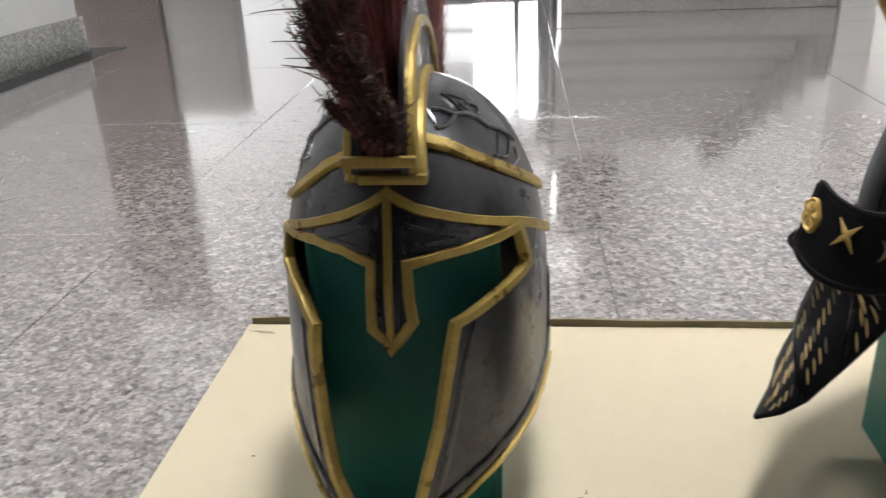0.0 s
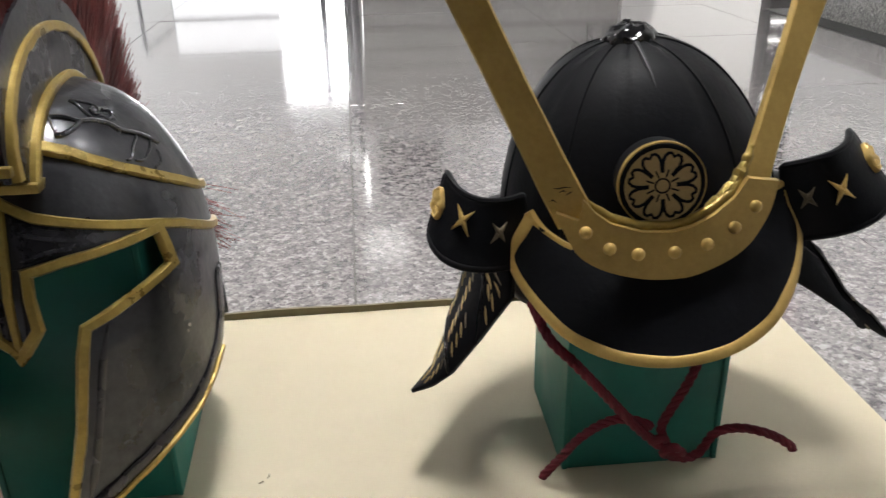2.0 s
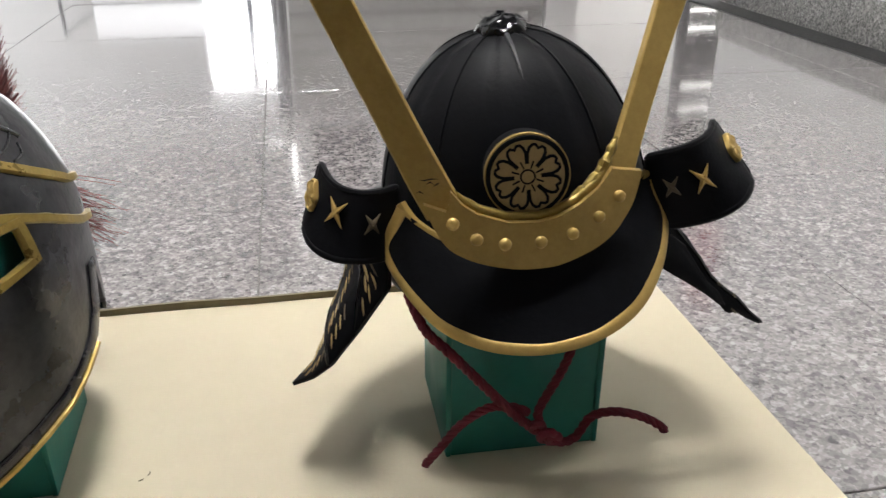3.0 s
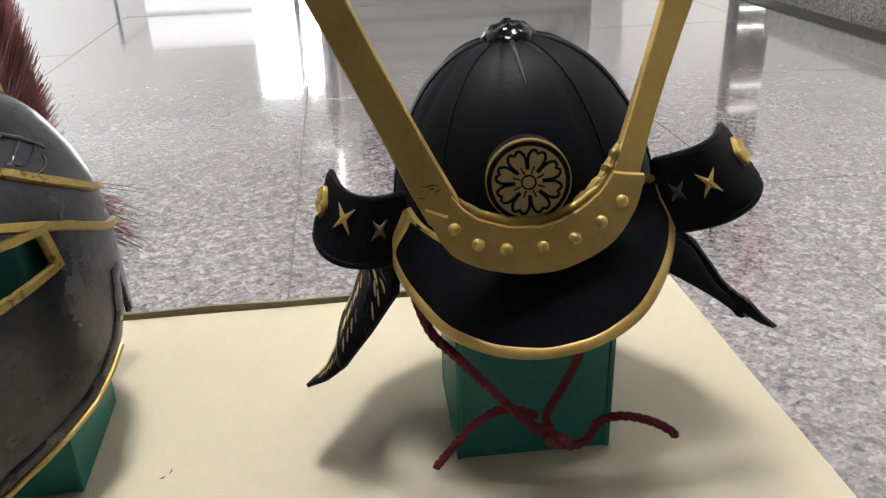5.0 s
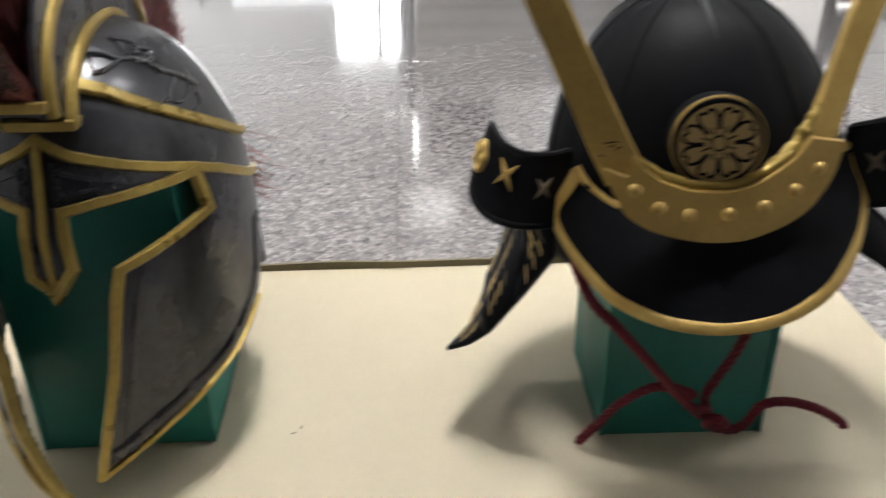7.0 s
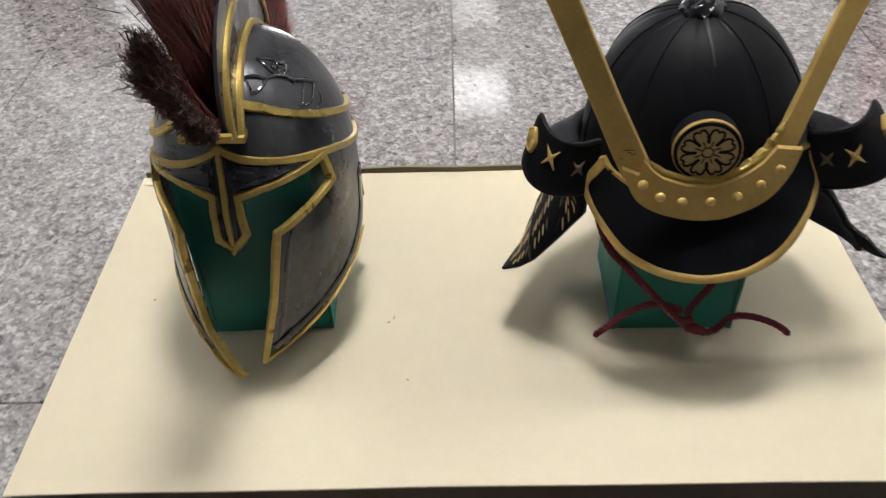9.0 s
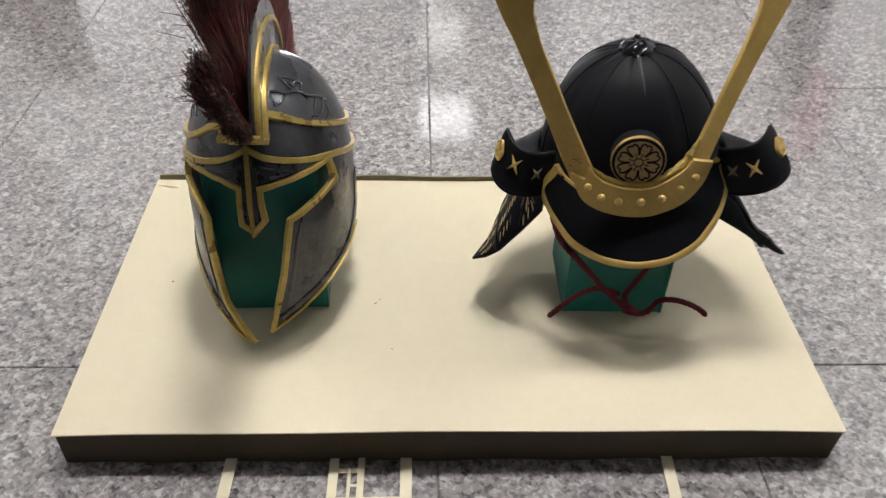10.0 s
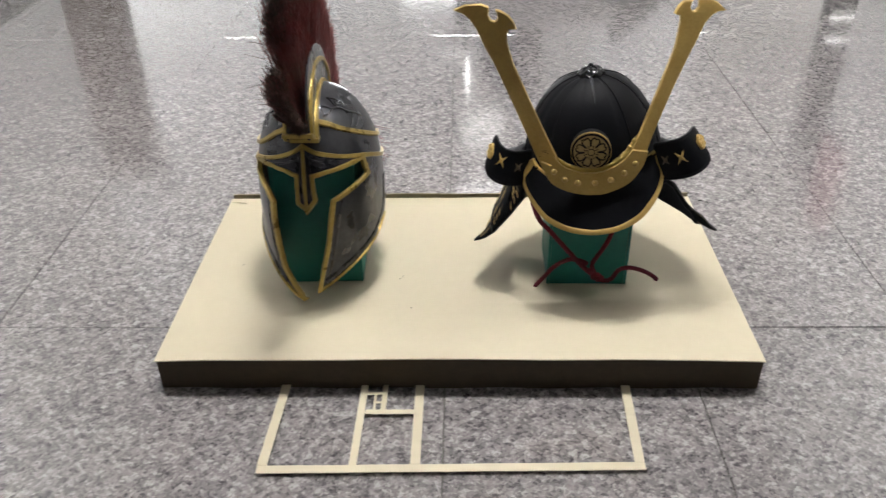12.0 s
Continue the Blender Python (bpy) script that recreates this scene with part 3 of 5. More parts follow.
bmesh.ops.delete(bm, geom=loose, context="VERTS")
shell = part("shell", bm, STEEL, crested, "hammered gunmetal foam shell")
shell.data.materials.append(BLACK)
sol = shell.modifiers.new("thickness", "SOLIDIFY")
sol.material_offset = 1
sol.thickness, sol.offset = 0.005, -1.0

BAND = 0.0074
part("brow_band", ribbon([gp(-112, 0.208), gp(-80, 0.222), gp(-56, 0.246), gp(-35, 0.2595), gp(-19, 0.27), gp(-8, 0.278), gp(0.3, 0.286), gp(12, 0.275), gp(23, 0.2685), gp(37, 0.2595), gp(55, 0.248), gp(68, 0.237), gp(90, 0.213), gp(112, 0.2)], 0.0072, 0.0042, g_lift), WORN_GOLD, crested)
part("upper_band", ribbon([gp(-112, 0.235), gp(-80, 0.25), gp(-61, 0.266), gp(-49, 0.28), gp(-36, 0.296), gp(-20, 0.308)], 0.0072, 0.0045, g_lift), WORN_GOLD, crested)
part("upper_band", ribbon([gp(18, 0.315), gp(31, 0.309), gp(43, 0.299), gp(57, 0.286), gp(74, 0.268), gp(92, 0.248), gp(112, 0.236)], 0.0072, 0.0045, g_lift), WORN_GOLD, crested)
part("eye_trim", ribbon(EYES[27:] + EYES[:13] + EYES[13:17], BAND, 0.005, g_lift), WORN_GOLD, crested)
part("cheek_trim", ribbon(EYES[15:19] + [gp(5.0, 0.034)], BAND, 0.0052, g_lift), WORN_GOLD, crested)
part("cheek_trim", ribbon([gp(-6.0, 0.03), *EYES[22:], EYES[0]], BAND, 0.0052, g_lift), WORN_GOLD, crested)
part("nose_ridge", ribbon([gp(0.3, 0.283), gp(0.5, 0.24), gp(0.6, 0.186)], 0.0065, 0.004, g_lift), WORN_GOLD, crested)
rim_r = [gp(d, g_rim(d) + 0.002) for d in (4, 16, 30, 45, 60, 70, 78)]
rim_l = [gp(-d, g_rim(-d) + 0.002) for d in (8, 16, 30, 45, 60, 70, 78, 84, 95, 110)]
part("rim_trim", ribbon(rim_r, 0.0046, 0.004, g_lift), WORN_GOLD, crested)
part("rim_trim", ribbon(rim_l, 0.0046, 0.004, g_lift), WORN_GOLD, crested)
for s in (1, -1):
    groove = [gp(s * d, g_rim(s * d) + 0.0098) for d in ((12, 16, 30, 45, 60, 70, 78, 84, 88, 92) if s > 0 else (24, 30, 45, 60, 70, 78, 84))]
    part("rim_bead", ribbon(groove, 0.0125, 0.0022, g_lift), DARK_WASH, crested, "dark glossy bead along the rim")
    line = [gp(s * d, z) for d, z in ((31, 0.195), (27, 0.166), (22, 0.122), (17, 0.08), (14, 0.058))] if s > 0 else [gp(-d, z) for d, z in ((41, 0.19), (41, 0.166), (39, 0.122), (34, 0.08))]
    part("cheek_line", ribbon(line, 0.0052, 0.001, g_lift, taper=0.8), DARK_WASH, crested)
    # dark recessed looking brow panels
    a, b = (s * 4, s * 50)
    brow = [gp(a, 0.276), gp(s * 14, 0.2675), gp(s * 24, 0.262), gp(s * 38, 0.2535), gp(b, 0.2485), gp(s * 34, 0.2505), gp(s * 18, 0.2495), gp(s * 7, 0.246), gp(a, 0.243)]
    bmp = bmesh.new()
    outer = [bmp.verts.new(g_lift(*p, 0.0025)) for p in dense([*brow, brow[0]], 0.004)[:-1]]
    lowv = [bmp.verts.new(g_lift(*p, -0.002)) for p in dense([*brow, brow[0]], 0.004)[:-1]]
    bmp.faces.new(outer)
    for i in range(len(outer)):
        j = (i + 1) % len(outer)
        bmp.faces.new((outer[i], lowv[i], lowv[j], outer[j]))
    bmesh.ops.triangulate(bmp, faces=[f for f in bmp.faces if len(f.verts) > 4])
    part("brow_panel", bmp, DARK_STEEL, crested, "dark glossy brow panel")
    tri_line = [gp(s * d, z) for d, z in ((7, 0.266), (19, 0.258), (30, 0.253), (16, 0.2515), (7, 0.2495))]
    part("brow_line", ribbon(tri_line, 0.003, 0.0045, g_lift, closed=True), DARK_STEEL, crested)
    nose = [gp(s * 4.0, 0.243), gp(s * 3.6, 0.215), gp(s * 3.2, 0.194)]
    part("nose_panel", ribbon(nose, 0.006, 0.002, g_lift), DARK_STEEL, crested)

# raised horse outline on both sides of the dome
for s in (1, -1):
    for line, r in (([(26, 0.3295), (36, 0.328), (44, 0.324), (52, 0.3223), (59, 0.318), (64, 0.3112), (72, 0.3045), (81, 0.2925)], 0.0021),
                    ([(27.5, 0.3197), (33, 0.3193), (39.5, 0.3213), (45, 0.3238)], 0.0022),
                    ([(27, 0.3295), (28, 0.326), (29, 0.3215)], 0.0014),
                    ([(47, 0.335), (50, 0.332), (51, 0.327), (53, 0.3232)], 0.0015),
                    ([(47, 0.335), (54, 0.333), (60, 0.33), (61, 0.3262), (57, 0.3245), (55.5, 0.3275), (60, 0.3285)], 0.0013),
                    ([(63, 0.326), (67, 0.3235), (65.5, 0.3203), (60, 0.3192)], 0.0013),
                    ([(70, 0.3046), (64, 0.2998), (59.5, 0.2935), (56.5, 0.294)], 0.0012), ([(76.5, 0.298), (71, 0.2923), (65, 0.289), (60.5, 0.2915)], 0.0012), ([(76.5, 0.29), (74.5, 0.2828), (68, 0.2805)], 0.0011)):
        pts = spline([(*gp(s * d, z), 0) for d, z in line], 26)
        part("relief_line", tube([g_lift(p.x, p.y, 0.0004) for p in pts], r, 8), GLUE_LINE, crested)


# crest holder: two upright crescent plates with gold arches, a front sill, bristles between
def ridge(a):
    """A place on the dome's middle line; a in degrees from the front over the top to the back."""
    a = radians(a)
    y = -math.cos(a)
    z = 0.22 + 0.124 * max(math.sin(a), 0) ** (2 / 2.4) if math.sin(a) > 0 else 0.22 + 0.1 * math.sin(a)
    half = 0.137 if y < 0 else g_back(z) / max(g_cap(z), 1e-3)
    k = max(1 - (max(z - 0.22, 0) / 0.124) ** 2.4, 0) ** (1 / 2.4)
    return Vector((0, half * k * (1 if y > 0 else -1) if z > 0.22 else half * y / abs(y), z))


def arch(a, rad, x):
    p = ridge(a)
    c = Vector((0, 0.0, 0.205))
    d = (p - c).normalized()
    q = p + d * rad
    return Vector((x, q.y, q.z))


def crescent_at(phi, grow, x):
    """A place on the outline of the crest plates, seen from the side: an ellipse over the dome, phi from front to back."""
    c, q = math.cos(radians(phi)), math.sin(radians(phi))
    return Vector((x * (1 - 0.28 * min(phi / 90, 1.0)), -0.02 - (0.12 + grow) * c, 0.305 + (0.083 + grow) * q))


def bar(rows):
    bm = bmesh.new()
    rows = [[bm.verts.new(p) for p in row] for row in rows]
    n = len(rows[0])
    for p, q in zip(rows, rows[1:]):
        for i in range(n):
            bm.faces.new((p[i], p[(i + 1) % n], q[(i + 1) % n], q[i]))
    bm.faces.new(rows[0])
    bm.faces.new(rows[-1][::-1])
    return bm


turns = [180 * k / 46 for k in range(47)]
for s in (1, -1):
    rows = []
    for a in turns:
        edge = 0.003 + 0.02 * math.sin(radians(a)) ** 2 + 0.0006 * math.sin(a * 0.9)
        foot = Vector((0, -0.02 - 0.085 * math.cos(radians(a)), 0.285 + 0.045 * math.sin(radians(a))))
        out, mid = crescent_at(a, edge, 0), crescent_at(a, -0.012, 0)
        slim = 1 - 0.28 * min(a / 90, 1.0)
        rows.append([Vector((s * x * slim, p.y, p.z)) for p, x in ((foot, 0.0225), (mid, 0.0215), (out, 0.0185), (out, 0.0145), (mid, 0.0175), (foot, 0.0185))])
    part("crest_plate", bar(rows), DARK_STEEL, crested, "dark grey crescent plate of the crest holder")
    rows = []
    for a in turns:
        w = 1 + 0.08 * math.sin(a * 0.37) + 0.05 * math.sin(a * 1.1)
        rows.append([crescent_at(a, g * w, s * x) for g, x in ((-0.0078, 0.019), (-0.0078, 0.0238), (-0.0065, 0.0252), (-0.001, 0.0246), (0.0, 0.0232), (0.0, 0.017))])
    part("crest_trim", bar(rows), WORN_GOLD, crested)
    rows = []
    for k in range(47):
        a = 32 + (188 - 32) * k / 46
        rows.append([arch(a, r * (1 + 0.05 * math.sin(k * 0.7)), s * x * (1 - 0.28 * min((a - 32) / 60, 1.0))) for r, x in ((-0.004, 0.0205), (-0.004, 0.0262), (-0.002, 0.028), (0.002, 0.028), (0.0038, 0.0262), (0.0038, 0.0205))])
    part("crest_trim", bar(rows), WORN_GOLD, crested)
part("crest_sill", box_mesh((-0.023, -0.1545, 0.3125), (0.0252, -0.148, 0.3195), 0.0014), WORN_GOLD, crested)
part("crest_sill", box_mesh((-0.0185, -0.125, 0.2915), (0.028, -0.108, 0.2985), 0.0014), WORN_GOLD, crested)
part("crest_bed", box_mesh((-0.0178, -0.1475, 0.309), (0.0178, -0.09, 0.3125), 0.0008), DARK_STEEL, crested)


def strands(name, mat, roots, label):
    """Bristles as thin tapering blades, each bent a little."""
    verts, faces = [], []
    for root, way, length, width, droop in roots:
        side = way.cross(Vector((random.uniform(-1, 1), random.uniform(-1, 1), random.uniform(-1, 1)))).normalized()
        other = way.cross(side).normalized()
        base = len(verts)
        n = 4
        bend = side * random.uniform(-0.06, 0.06) + other * random.uniform(-0.06, 0.06) + Vector((0, 0, -droop))
        for k in range(n + 1):
            s = k / n
            p = root + way * length * s + bend * length * s * s
            w = width * (1 - 0.55 * s)
            for a in (0, 2.09, 4.19):
                verts.append(p + w * (math.cos(a) * side + math.sin(a) * other))
        for k in range(n):
            for i in range(3):
                a, b = base + 3 * k + i, base + 3 * k + (i + 1) % 3
                faces.append((a, b, b + 3, a + 3))
        faces.append((base + 3 * n, base + 3 * n + 1, base + 3 * n + 2))
    me = bpy.data.meshes.new(name)
    me.from_pydata([tuple(v) for v in verts], [], faces)
    me.materials.append(mat)
    ob = new(name, me)
    ob.parent = crested
    tagged(ob, label, kind="stuff")


rnd = random.Random(4)
roots = []
for k in range(9000):
    x = rnd.uniform(-1, 1)
    a = rnd.uniform(58, 192)
    p = arch(a, 0.0, x * 0.0085)
    d = (ridge(a) - Vector((0, 0.0, 0.205))).normalized()
    tuft = 0.25 * math.sin(a * 0.55) + 0.12 * math.sin(a * 1.7 + 1)
    way = (d + Vector((x * 0.02 + rnd.gauss(0, 0.012) + 0.012 * tuft, rnd.gauss(0, 0.05), rnd.gauss(0, 0.05)))).normalized()
    length = lerp([(48, 0.15), (68, 0.165), (100, 0.165), (150, 0.145), (180, 0.115), (192, 0.085)], a) * rnd.uniform(0.8, 1.05)
    roots.append((p, way, length, 0.00075, 0.02))
strands("crest_bristles", BRISTLE, roots, "dark red bristle crest")


def bundle(count, foot, spread, ends, wide, hairs, stems, fray):
    """A brush of bristles from one foot to a line of ends; each stem carries short crimped hairs towards its tip."""
    line = spline(ends, 40)
    for k in range(count):
        s = rnd.random()
        tip = line[int(s * 40)] + Vector((rnd.gauss(0, wide), rnd.gauss(0, wide * 0.45), rnd.gauss(0, wide * 0.4)))
        root = foot + Vector((rnd.uniform(-1, 1) * spread, rnd.uniform(-0.6, 0.6) * spread, rnd.uniform(0, 0.006)))
        way = tip - root
        length = way.length * rnd.uniform(0.86, 1.04)
        way.normalize()
        stems.append((root, way, length, 0.0007, 0.02))
        for j in range(hairs):
            q = root + way * length * (1 - 0.42 * rnd.random() ** 1.6)
            curl = (way * 0.7 + Vector((rnd.gauss(0, 0.5), rnd.gauss(0, 0.5), rnd.gauss(0, 0.5)))).normalized()
            fray.append((q, curl, rnd.uniform(0.003, 0.009), 0.0006, rnd.uniform(-0.5, 0.5)))


# the brush that hangs forward over the sill, and the taller front of the crest behind it
stems, fray = [], []
bundle(800, Vector((0.003, -0.132, 0.312)), 0.01, [(0.016, -0.198, 0.345), (0.008, -0.203, 0.368), (-0.004, -0.203, 0.39), (-0.018, -0.203, 0.408), (-0.015, -0.197, 0.426), (-0.011, -0.19, 0.44)], 0.006, 9, stems, fray)
bundle(26, Vector((-0.004, -0.132, 0.314)), 0.005, [(-0.02, -0.168, 0.357), (-0.027, -0.17, 0.361)], 0.0015, 7, stems, fray)
bundle(520, Vector((-0.003, -0.105, 0.32)), 0.012, [(-0.016, -0.152, 0.468), (-0.018, -0.15, 0.5), (-0.012, -0.14, 0.53), (-0.003, -0.115, 0.545)], 0.0075, 7, stems, fray)
for k in range(14):
    way = Vector((-0.75 + rnd.gauss(0, 0.15), -0.3 + rnd.gauss(0, 0.15), 0.35 + rnd.gauss(0, 0.2))).normalized()
    fray.append((Vector((rnd.gauss(-0.022, 0.004), rnd.gauss(-0.17, 0.012), rnd.uniform(0.37, 0.47))), way, rnd.uniform(0.012, 0.03), 0.0006, 0.1))
strands("front_brush", BRISTLE, stems, "dark red bristle stems of the front brush")
strands("front_tuft", BRISTLE_BROWN, fray, "frayed dark brown bristle tips at the front")
roots = []
for k in range(160):
    way = Vector((0.55 + rnd.gauss(0, 0.1), 0.5 + rnd.gauss(0, 0.15), -0.55 + rnd.gauss(0, 0.12))).normalized()
    roots.append((Vector((rnd.gauss(0.045, 0.012), 0.12 + rnd.gauss(0, 0.008), 0.185 + rnd.gauss(0, 0.014))), way, rnd.uniform(0.03, 0.085), 0.0006, 0.03))
strands("nape_bristles", BRISTLE, roots, "dark red bristles at the nape")

# ---- the horned helmet ----
K_TURN = pose(0, 0, 0, 0, -5.5, -7.0)
K = pose(0.70, 0.30, H - 0.001) @ K_TURN @ pose(0.039, 0, 0)
horned = thing("horned_helmet", K, "matt black foam helmet with gold horns, visor trim and red cord", "helmet")


def k_cap(z):
    k = max(z - 0.17, 0) / 0.19
    return max(1 - k ** 2.24, 0) ** (1 / 2.24)


def k_point(th, z, out=0.0):
    c, s = math.cos(th), math.sin(th)
    n = k_cap(z)
    return Vector(((0.12 * n + out) * s, -((0.118 if c > 0 else 0.13) * n + out) * c, z + out * (1 - n) * 1.0))


bm = bmesh.new()
levels = [0.155 + (0.3 - 0.155) * k / 24 for k in range(25)] + [0.3 + 0.0597 * math.sin(0.5 * math.pi * k / 22) for k in range(1, 22)]
N = 96
grid = []
for z in levels:
    ring = []
    for i in range(N):
        th = 2 * math.pi * i / N
        seam = min(abs(((math.degrees(th) - 30) + 22.5) % 45 - 22.5) / 6, 1.0)
        ring.append(bm.verts.new(k_point(th, z, -0.0012 * (1 - seam) ** 2)))
    grid.append(ring)
for a, b in zip(grid, grid[1:]):
    for i in range(N):
        bm.faces.new((a[i], a[(i + 1) % N], b[(i + 1) % N], b[i]))
tip = bm.verts.new((0, 0, 0.36))
for i in range(N):
    bm.faces.new((grid[-1][i], grid[-1][(i + 1) % N], tip))
dome = part("dome", bm, BLACK, horned, "matt black foam dome of sewn panels")
sol = dome.modifiers.new("thickness", "SOLIDIFY")
sol.thickness, sol.offset = 0.005, -1.0
for deg in (-78, -39, 35.5, 72, 120, 165, -120, -165):
    zs = [0.17 + 0.19 * math.sin(0.5 * math.pi * k / 24) for k in range(24)]
    part("seam", tube([k_point(radians(deg), z, 0.0002) for z in zs], 0.0011, 6), BLACK, horned)
streak = [k_point(radians(1 + 4 * k / 14), 0.3 + 0.0597 * math.sin(0.5 * math.pi * (1 - 0.045 * k)), 0.0002) for k in range(15)]
GREY_GLUE = mottled("dried_grey_glue", (0.014, 0.015, 0.018), (0.03, 0.032, 0.037), 60, 0.5)
part("glue_streak", tube(streak, lambda s: 0.0026 * (1 - s) ** 0.6 + 0.0003, 8), GREY_GLUE, horned, "thin dried glue streak on the front seam")
# shiny scalloped cap on top
bm = bmesh.new()
rows = []
for j in range(9):
    r = 0.021 * math.sin(0.5 * math.pi * (j + 0.3) / 8.3)
    ring = []
    for i in range(48):
        th = 2 * math.pi * i / 48
        rr = r * 1.25 * (1 + 0.09 * math.cos(8 * th) * (j / 8))
        rr *= 0.84
        ring.append(bm.verts.new((rr * math.sin(th), -rr * math.cos(th), 0.3708 - 0.0095 * (rr / 0.022) ** 3.2 - (0.007 if j == 8 else 0) + 0.0008 * math.sin(5 * th + j) + 0.0006 * math.sin(3 * th + 2 * j))))
    rows.append(ring)
for a, b in zip(rows, rows[1:]):
    for i in range(48):
        bm.faces.new((a[i], b[i], b[(i + 1) % 48], a[(i + 1) % 48]))
bm.faces.new(rows[0])
part("top_cap", bm, GLOSS_BLACK, horned, "shiny black cap with glue beads")
part("cap_stub", tube([(0, 0.011, 0.36), (0.0005, 0.012, 0.367), (0.001, 0.013, 0.3716)], lambda q: 0.0062 - 0.003 * q, 12), BLACK, horned, "short black stub on top")

# visor: loft between the brow line and the gold edge
OUT_R = [(0, -0.169, 0.152), (0.04, -0.163, 0.1555), (0.075, -0.144, 0.166), (0.1, -0.116, 0.187), (0.112, -0.087, 0.214), (0.102, -0.081, 0.25)]
IN_R = [(0, -0.107, 0.227), (0.035, -0.103, 0.2292), (0.065, -0.093, 0.235), (0.084, -0.086, 0.2435), (0.093, -0.083, 0.249), (0.099, -0.08, 0.254)]


OUT_L = [*OUT_R[1:4], (0.1145, -0.087, 0.2135), (0.0985, -0.095, 0.252)]
IN_L = [(0.036, -0.112, 0.221), (0.067, -0.106, 0.2275), (0.084, -0.101, 0.238), (0.0915, -0.099, 0.247), (0.096, -0.0965, 0.2555)]


def both_sides(left, right):
    return [(-x, y, z) for x, y, z in left[::-1]] + list(right)


OUTER, INNER = spline(both_sides(OUT_L, OUT_R), 120), spline(both_sides(IN_L, IN_R), 120)


def visor(u, v, h=0.0):
    """u along the visor from -1 to 1, v from the brow (0) to the edge (1)."""
    s = (u + 1) * 60
    i = min(max(int(s), 0), 119)
    t = s - i
    o, n = OUTER[i].lerp(OUTER[i + 1], t), INNER[i].lerp(INNER[i + 1], t)
    p = n.lerp(o, v)
    bulge = 0.003 * math.sin(math.pi * min(max(v, 0), 1)) * (1 - abs(u) ** 3)
    out = Vector((p.x * 0.5, -0.8, 0.62)).normalized()
    return p + out * (bulge + h)


bm = bmesh.new()
rows = [[bm.verts.new(visor(-1 + 2 * i / 120, j / 14)) for i in range(121)] for j in range(15)]
for a, b in zip(rows, rows[1:]):
    for i in range(120):
        bm.faces.new((a[i], a[i + 1], b[i + 1], b[i]))
vis = part("visor", bm, BLACK, horned, "black foam visor")
sol = vis.modifiers.new("thickness", "SOLIDIFY")
sol.thickness, sol.offset = 0.004, 0.0


# neck guard: a flared skirt of three lames round the back, from flap to flap
GUARD_TOP = spline([(-0.118, -0.045, 0.232), (-0.119, 0.0, 0.225), (-0.11, 0.05, 0.215), (-0.075, 0.1, 0.21), (0.0, 0.125, 0.21), (0.075, 0.1, 0.21), (0.11, 0.05, 0.215), (0.119, 0.0, 0.225), (0.118, -0.045, 0.232)], 80)
GUARD_LOW = spline([(-0.15, -0.045, 0.228), (-0.166, 0.008, 0.212), (-0.162, 0.033, 0.19), (-0.132, 0.066, 0.165), (0.0, 0.16, 0.14), (0.138, 0.073, 0.165), (0.165, 0.032, 0.188), (0.178, -0.006, 0.21), (0.155, -0.045, 0.219)], 80)
bm = bmesh.new()
rows = []
for j in range(13):
    v = j / 12
    step = 0.0022 * ((v * 3) % 1.0)
    rows.append([bm.verts.new(a.lerp(b, v) + Vector((0, 0, 0.006 * math.sin(math.pi * v) + step))) for a, b in zip(GUARD_TOP, GUARD_LOW)])
for a, b in zip(rows, rows[1:]):
    for i in range(80):
        bm.faces.new((a[i], a[i + 1], b[i + 1], b[i]))
guard = part("neck_guard", bm, BLACK, horned, "flared matt black foam neck guard")
sol = guard.modifiers.new("thickness", "SOLIDIFY")
sol.thickness, sol.offset = 0.004, 0.0


def edge_strip(pts, inner, outward, width, thick):
    """A strip of even width that follows a curve and lies inside of it."""
    bm = bmesh.new()
    rows = []
    for k, p in enumerate(pts):
        t = (pts[min(k + 1, len(pts) - 1)] - pts[max(k - 1, 0)]).normalized()
        n = outward(k)
        s = n.cross(t).normalized()
        s = s if s.dot(inner[k] - p) < 0 else -s
        w = width * (1 + 0.03 * math.sin(k * 0.5) + 0.03 * math.sin(k * 0.17))
        rows.append([bm.verts.new(p + s * a + n * h) for a, h in ((0.001, -0.003), (0.001, thick * 0.6), (-0.001, thick), (-w + 0.002, thick), (-w, thick * 0.5), (-w, -0.003))])
    for a, b in zip(rows, rows[1:]):
        for i in range(6):
            bm.faces.new((a[i], a[(i + 1) % 6], b[(i + 1) % 6], b[i]))
    bm.faces.new(rows[0])
    bm.faces.new(rows[-1][::-1])
    return bm


def visor_normal(k):
    u = -1 + 2 * k / 120
    a, b = visor(min(u + 0.02, 1), 0.97) - visor(max(u - 0.02, -1), 0.97), visor(u, 1.0) - visor(u, 0.9)
    n = a.cross(b).normalized()
    return n if n.y < 0 else -n


part("visor_trim", edge_strip(OUTER, INNER, visor_normal, 0.0084, 0.003), GOLD, horned)
part("brow_trim", edge_strip(INNER[101:121], OUTER[101:121], lambda k: visor_normal(101 + k), 0.0048, 0.003), GOLD, horned)
part("brow_trim", edge_strip(INNER[0:38], OUTER[0:38], visor_normal, 0.0052, 0.0035), GOLD, horned)


# gold crescent with studs, and the two horns
def k_plate(x, z, h):
    mid = 0.229 + 5.3 * (x - 0.006) ** 2
    return Vector((x, -0.1385 + 2.5 * x * x + 0.14 * x + 0.25 * (z - mid) + h, z))


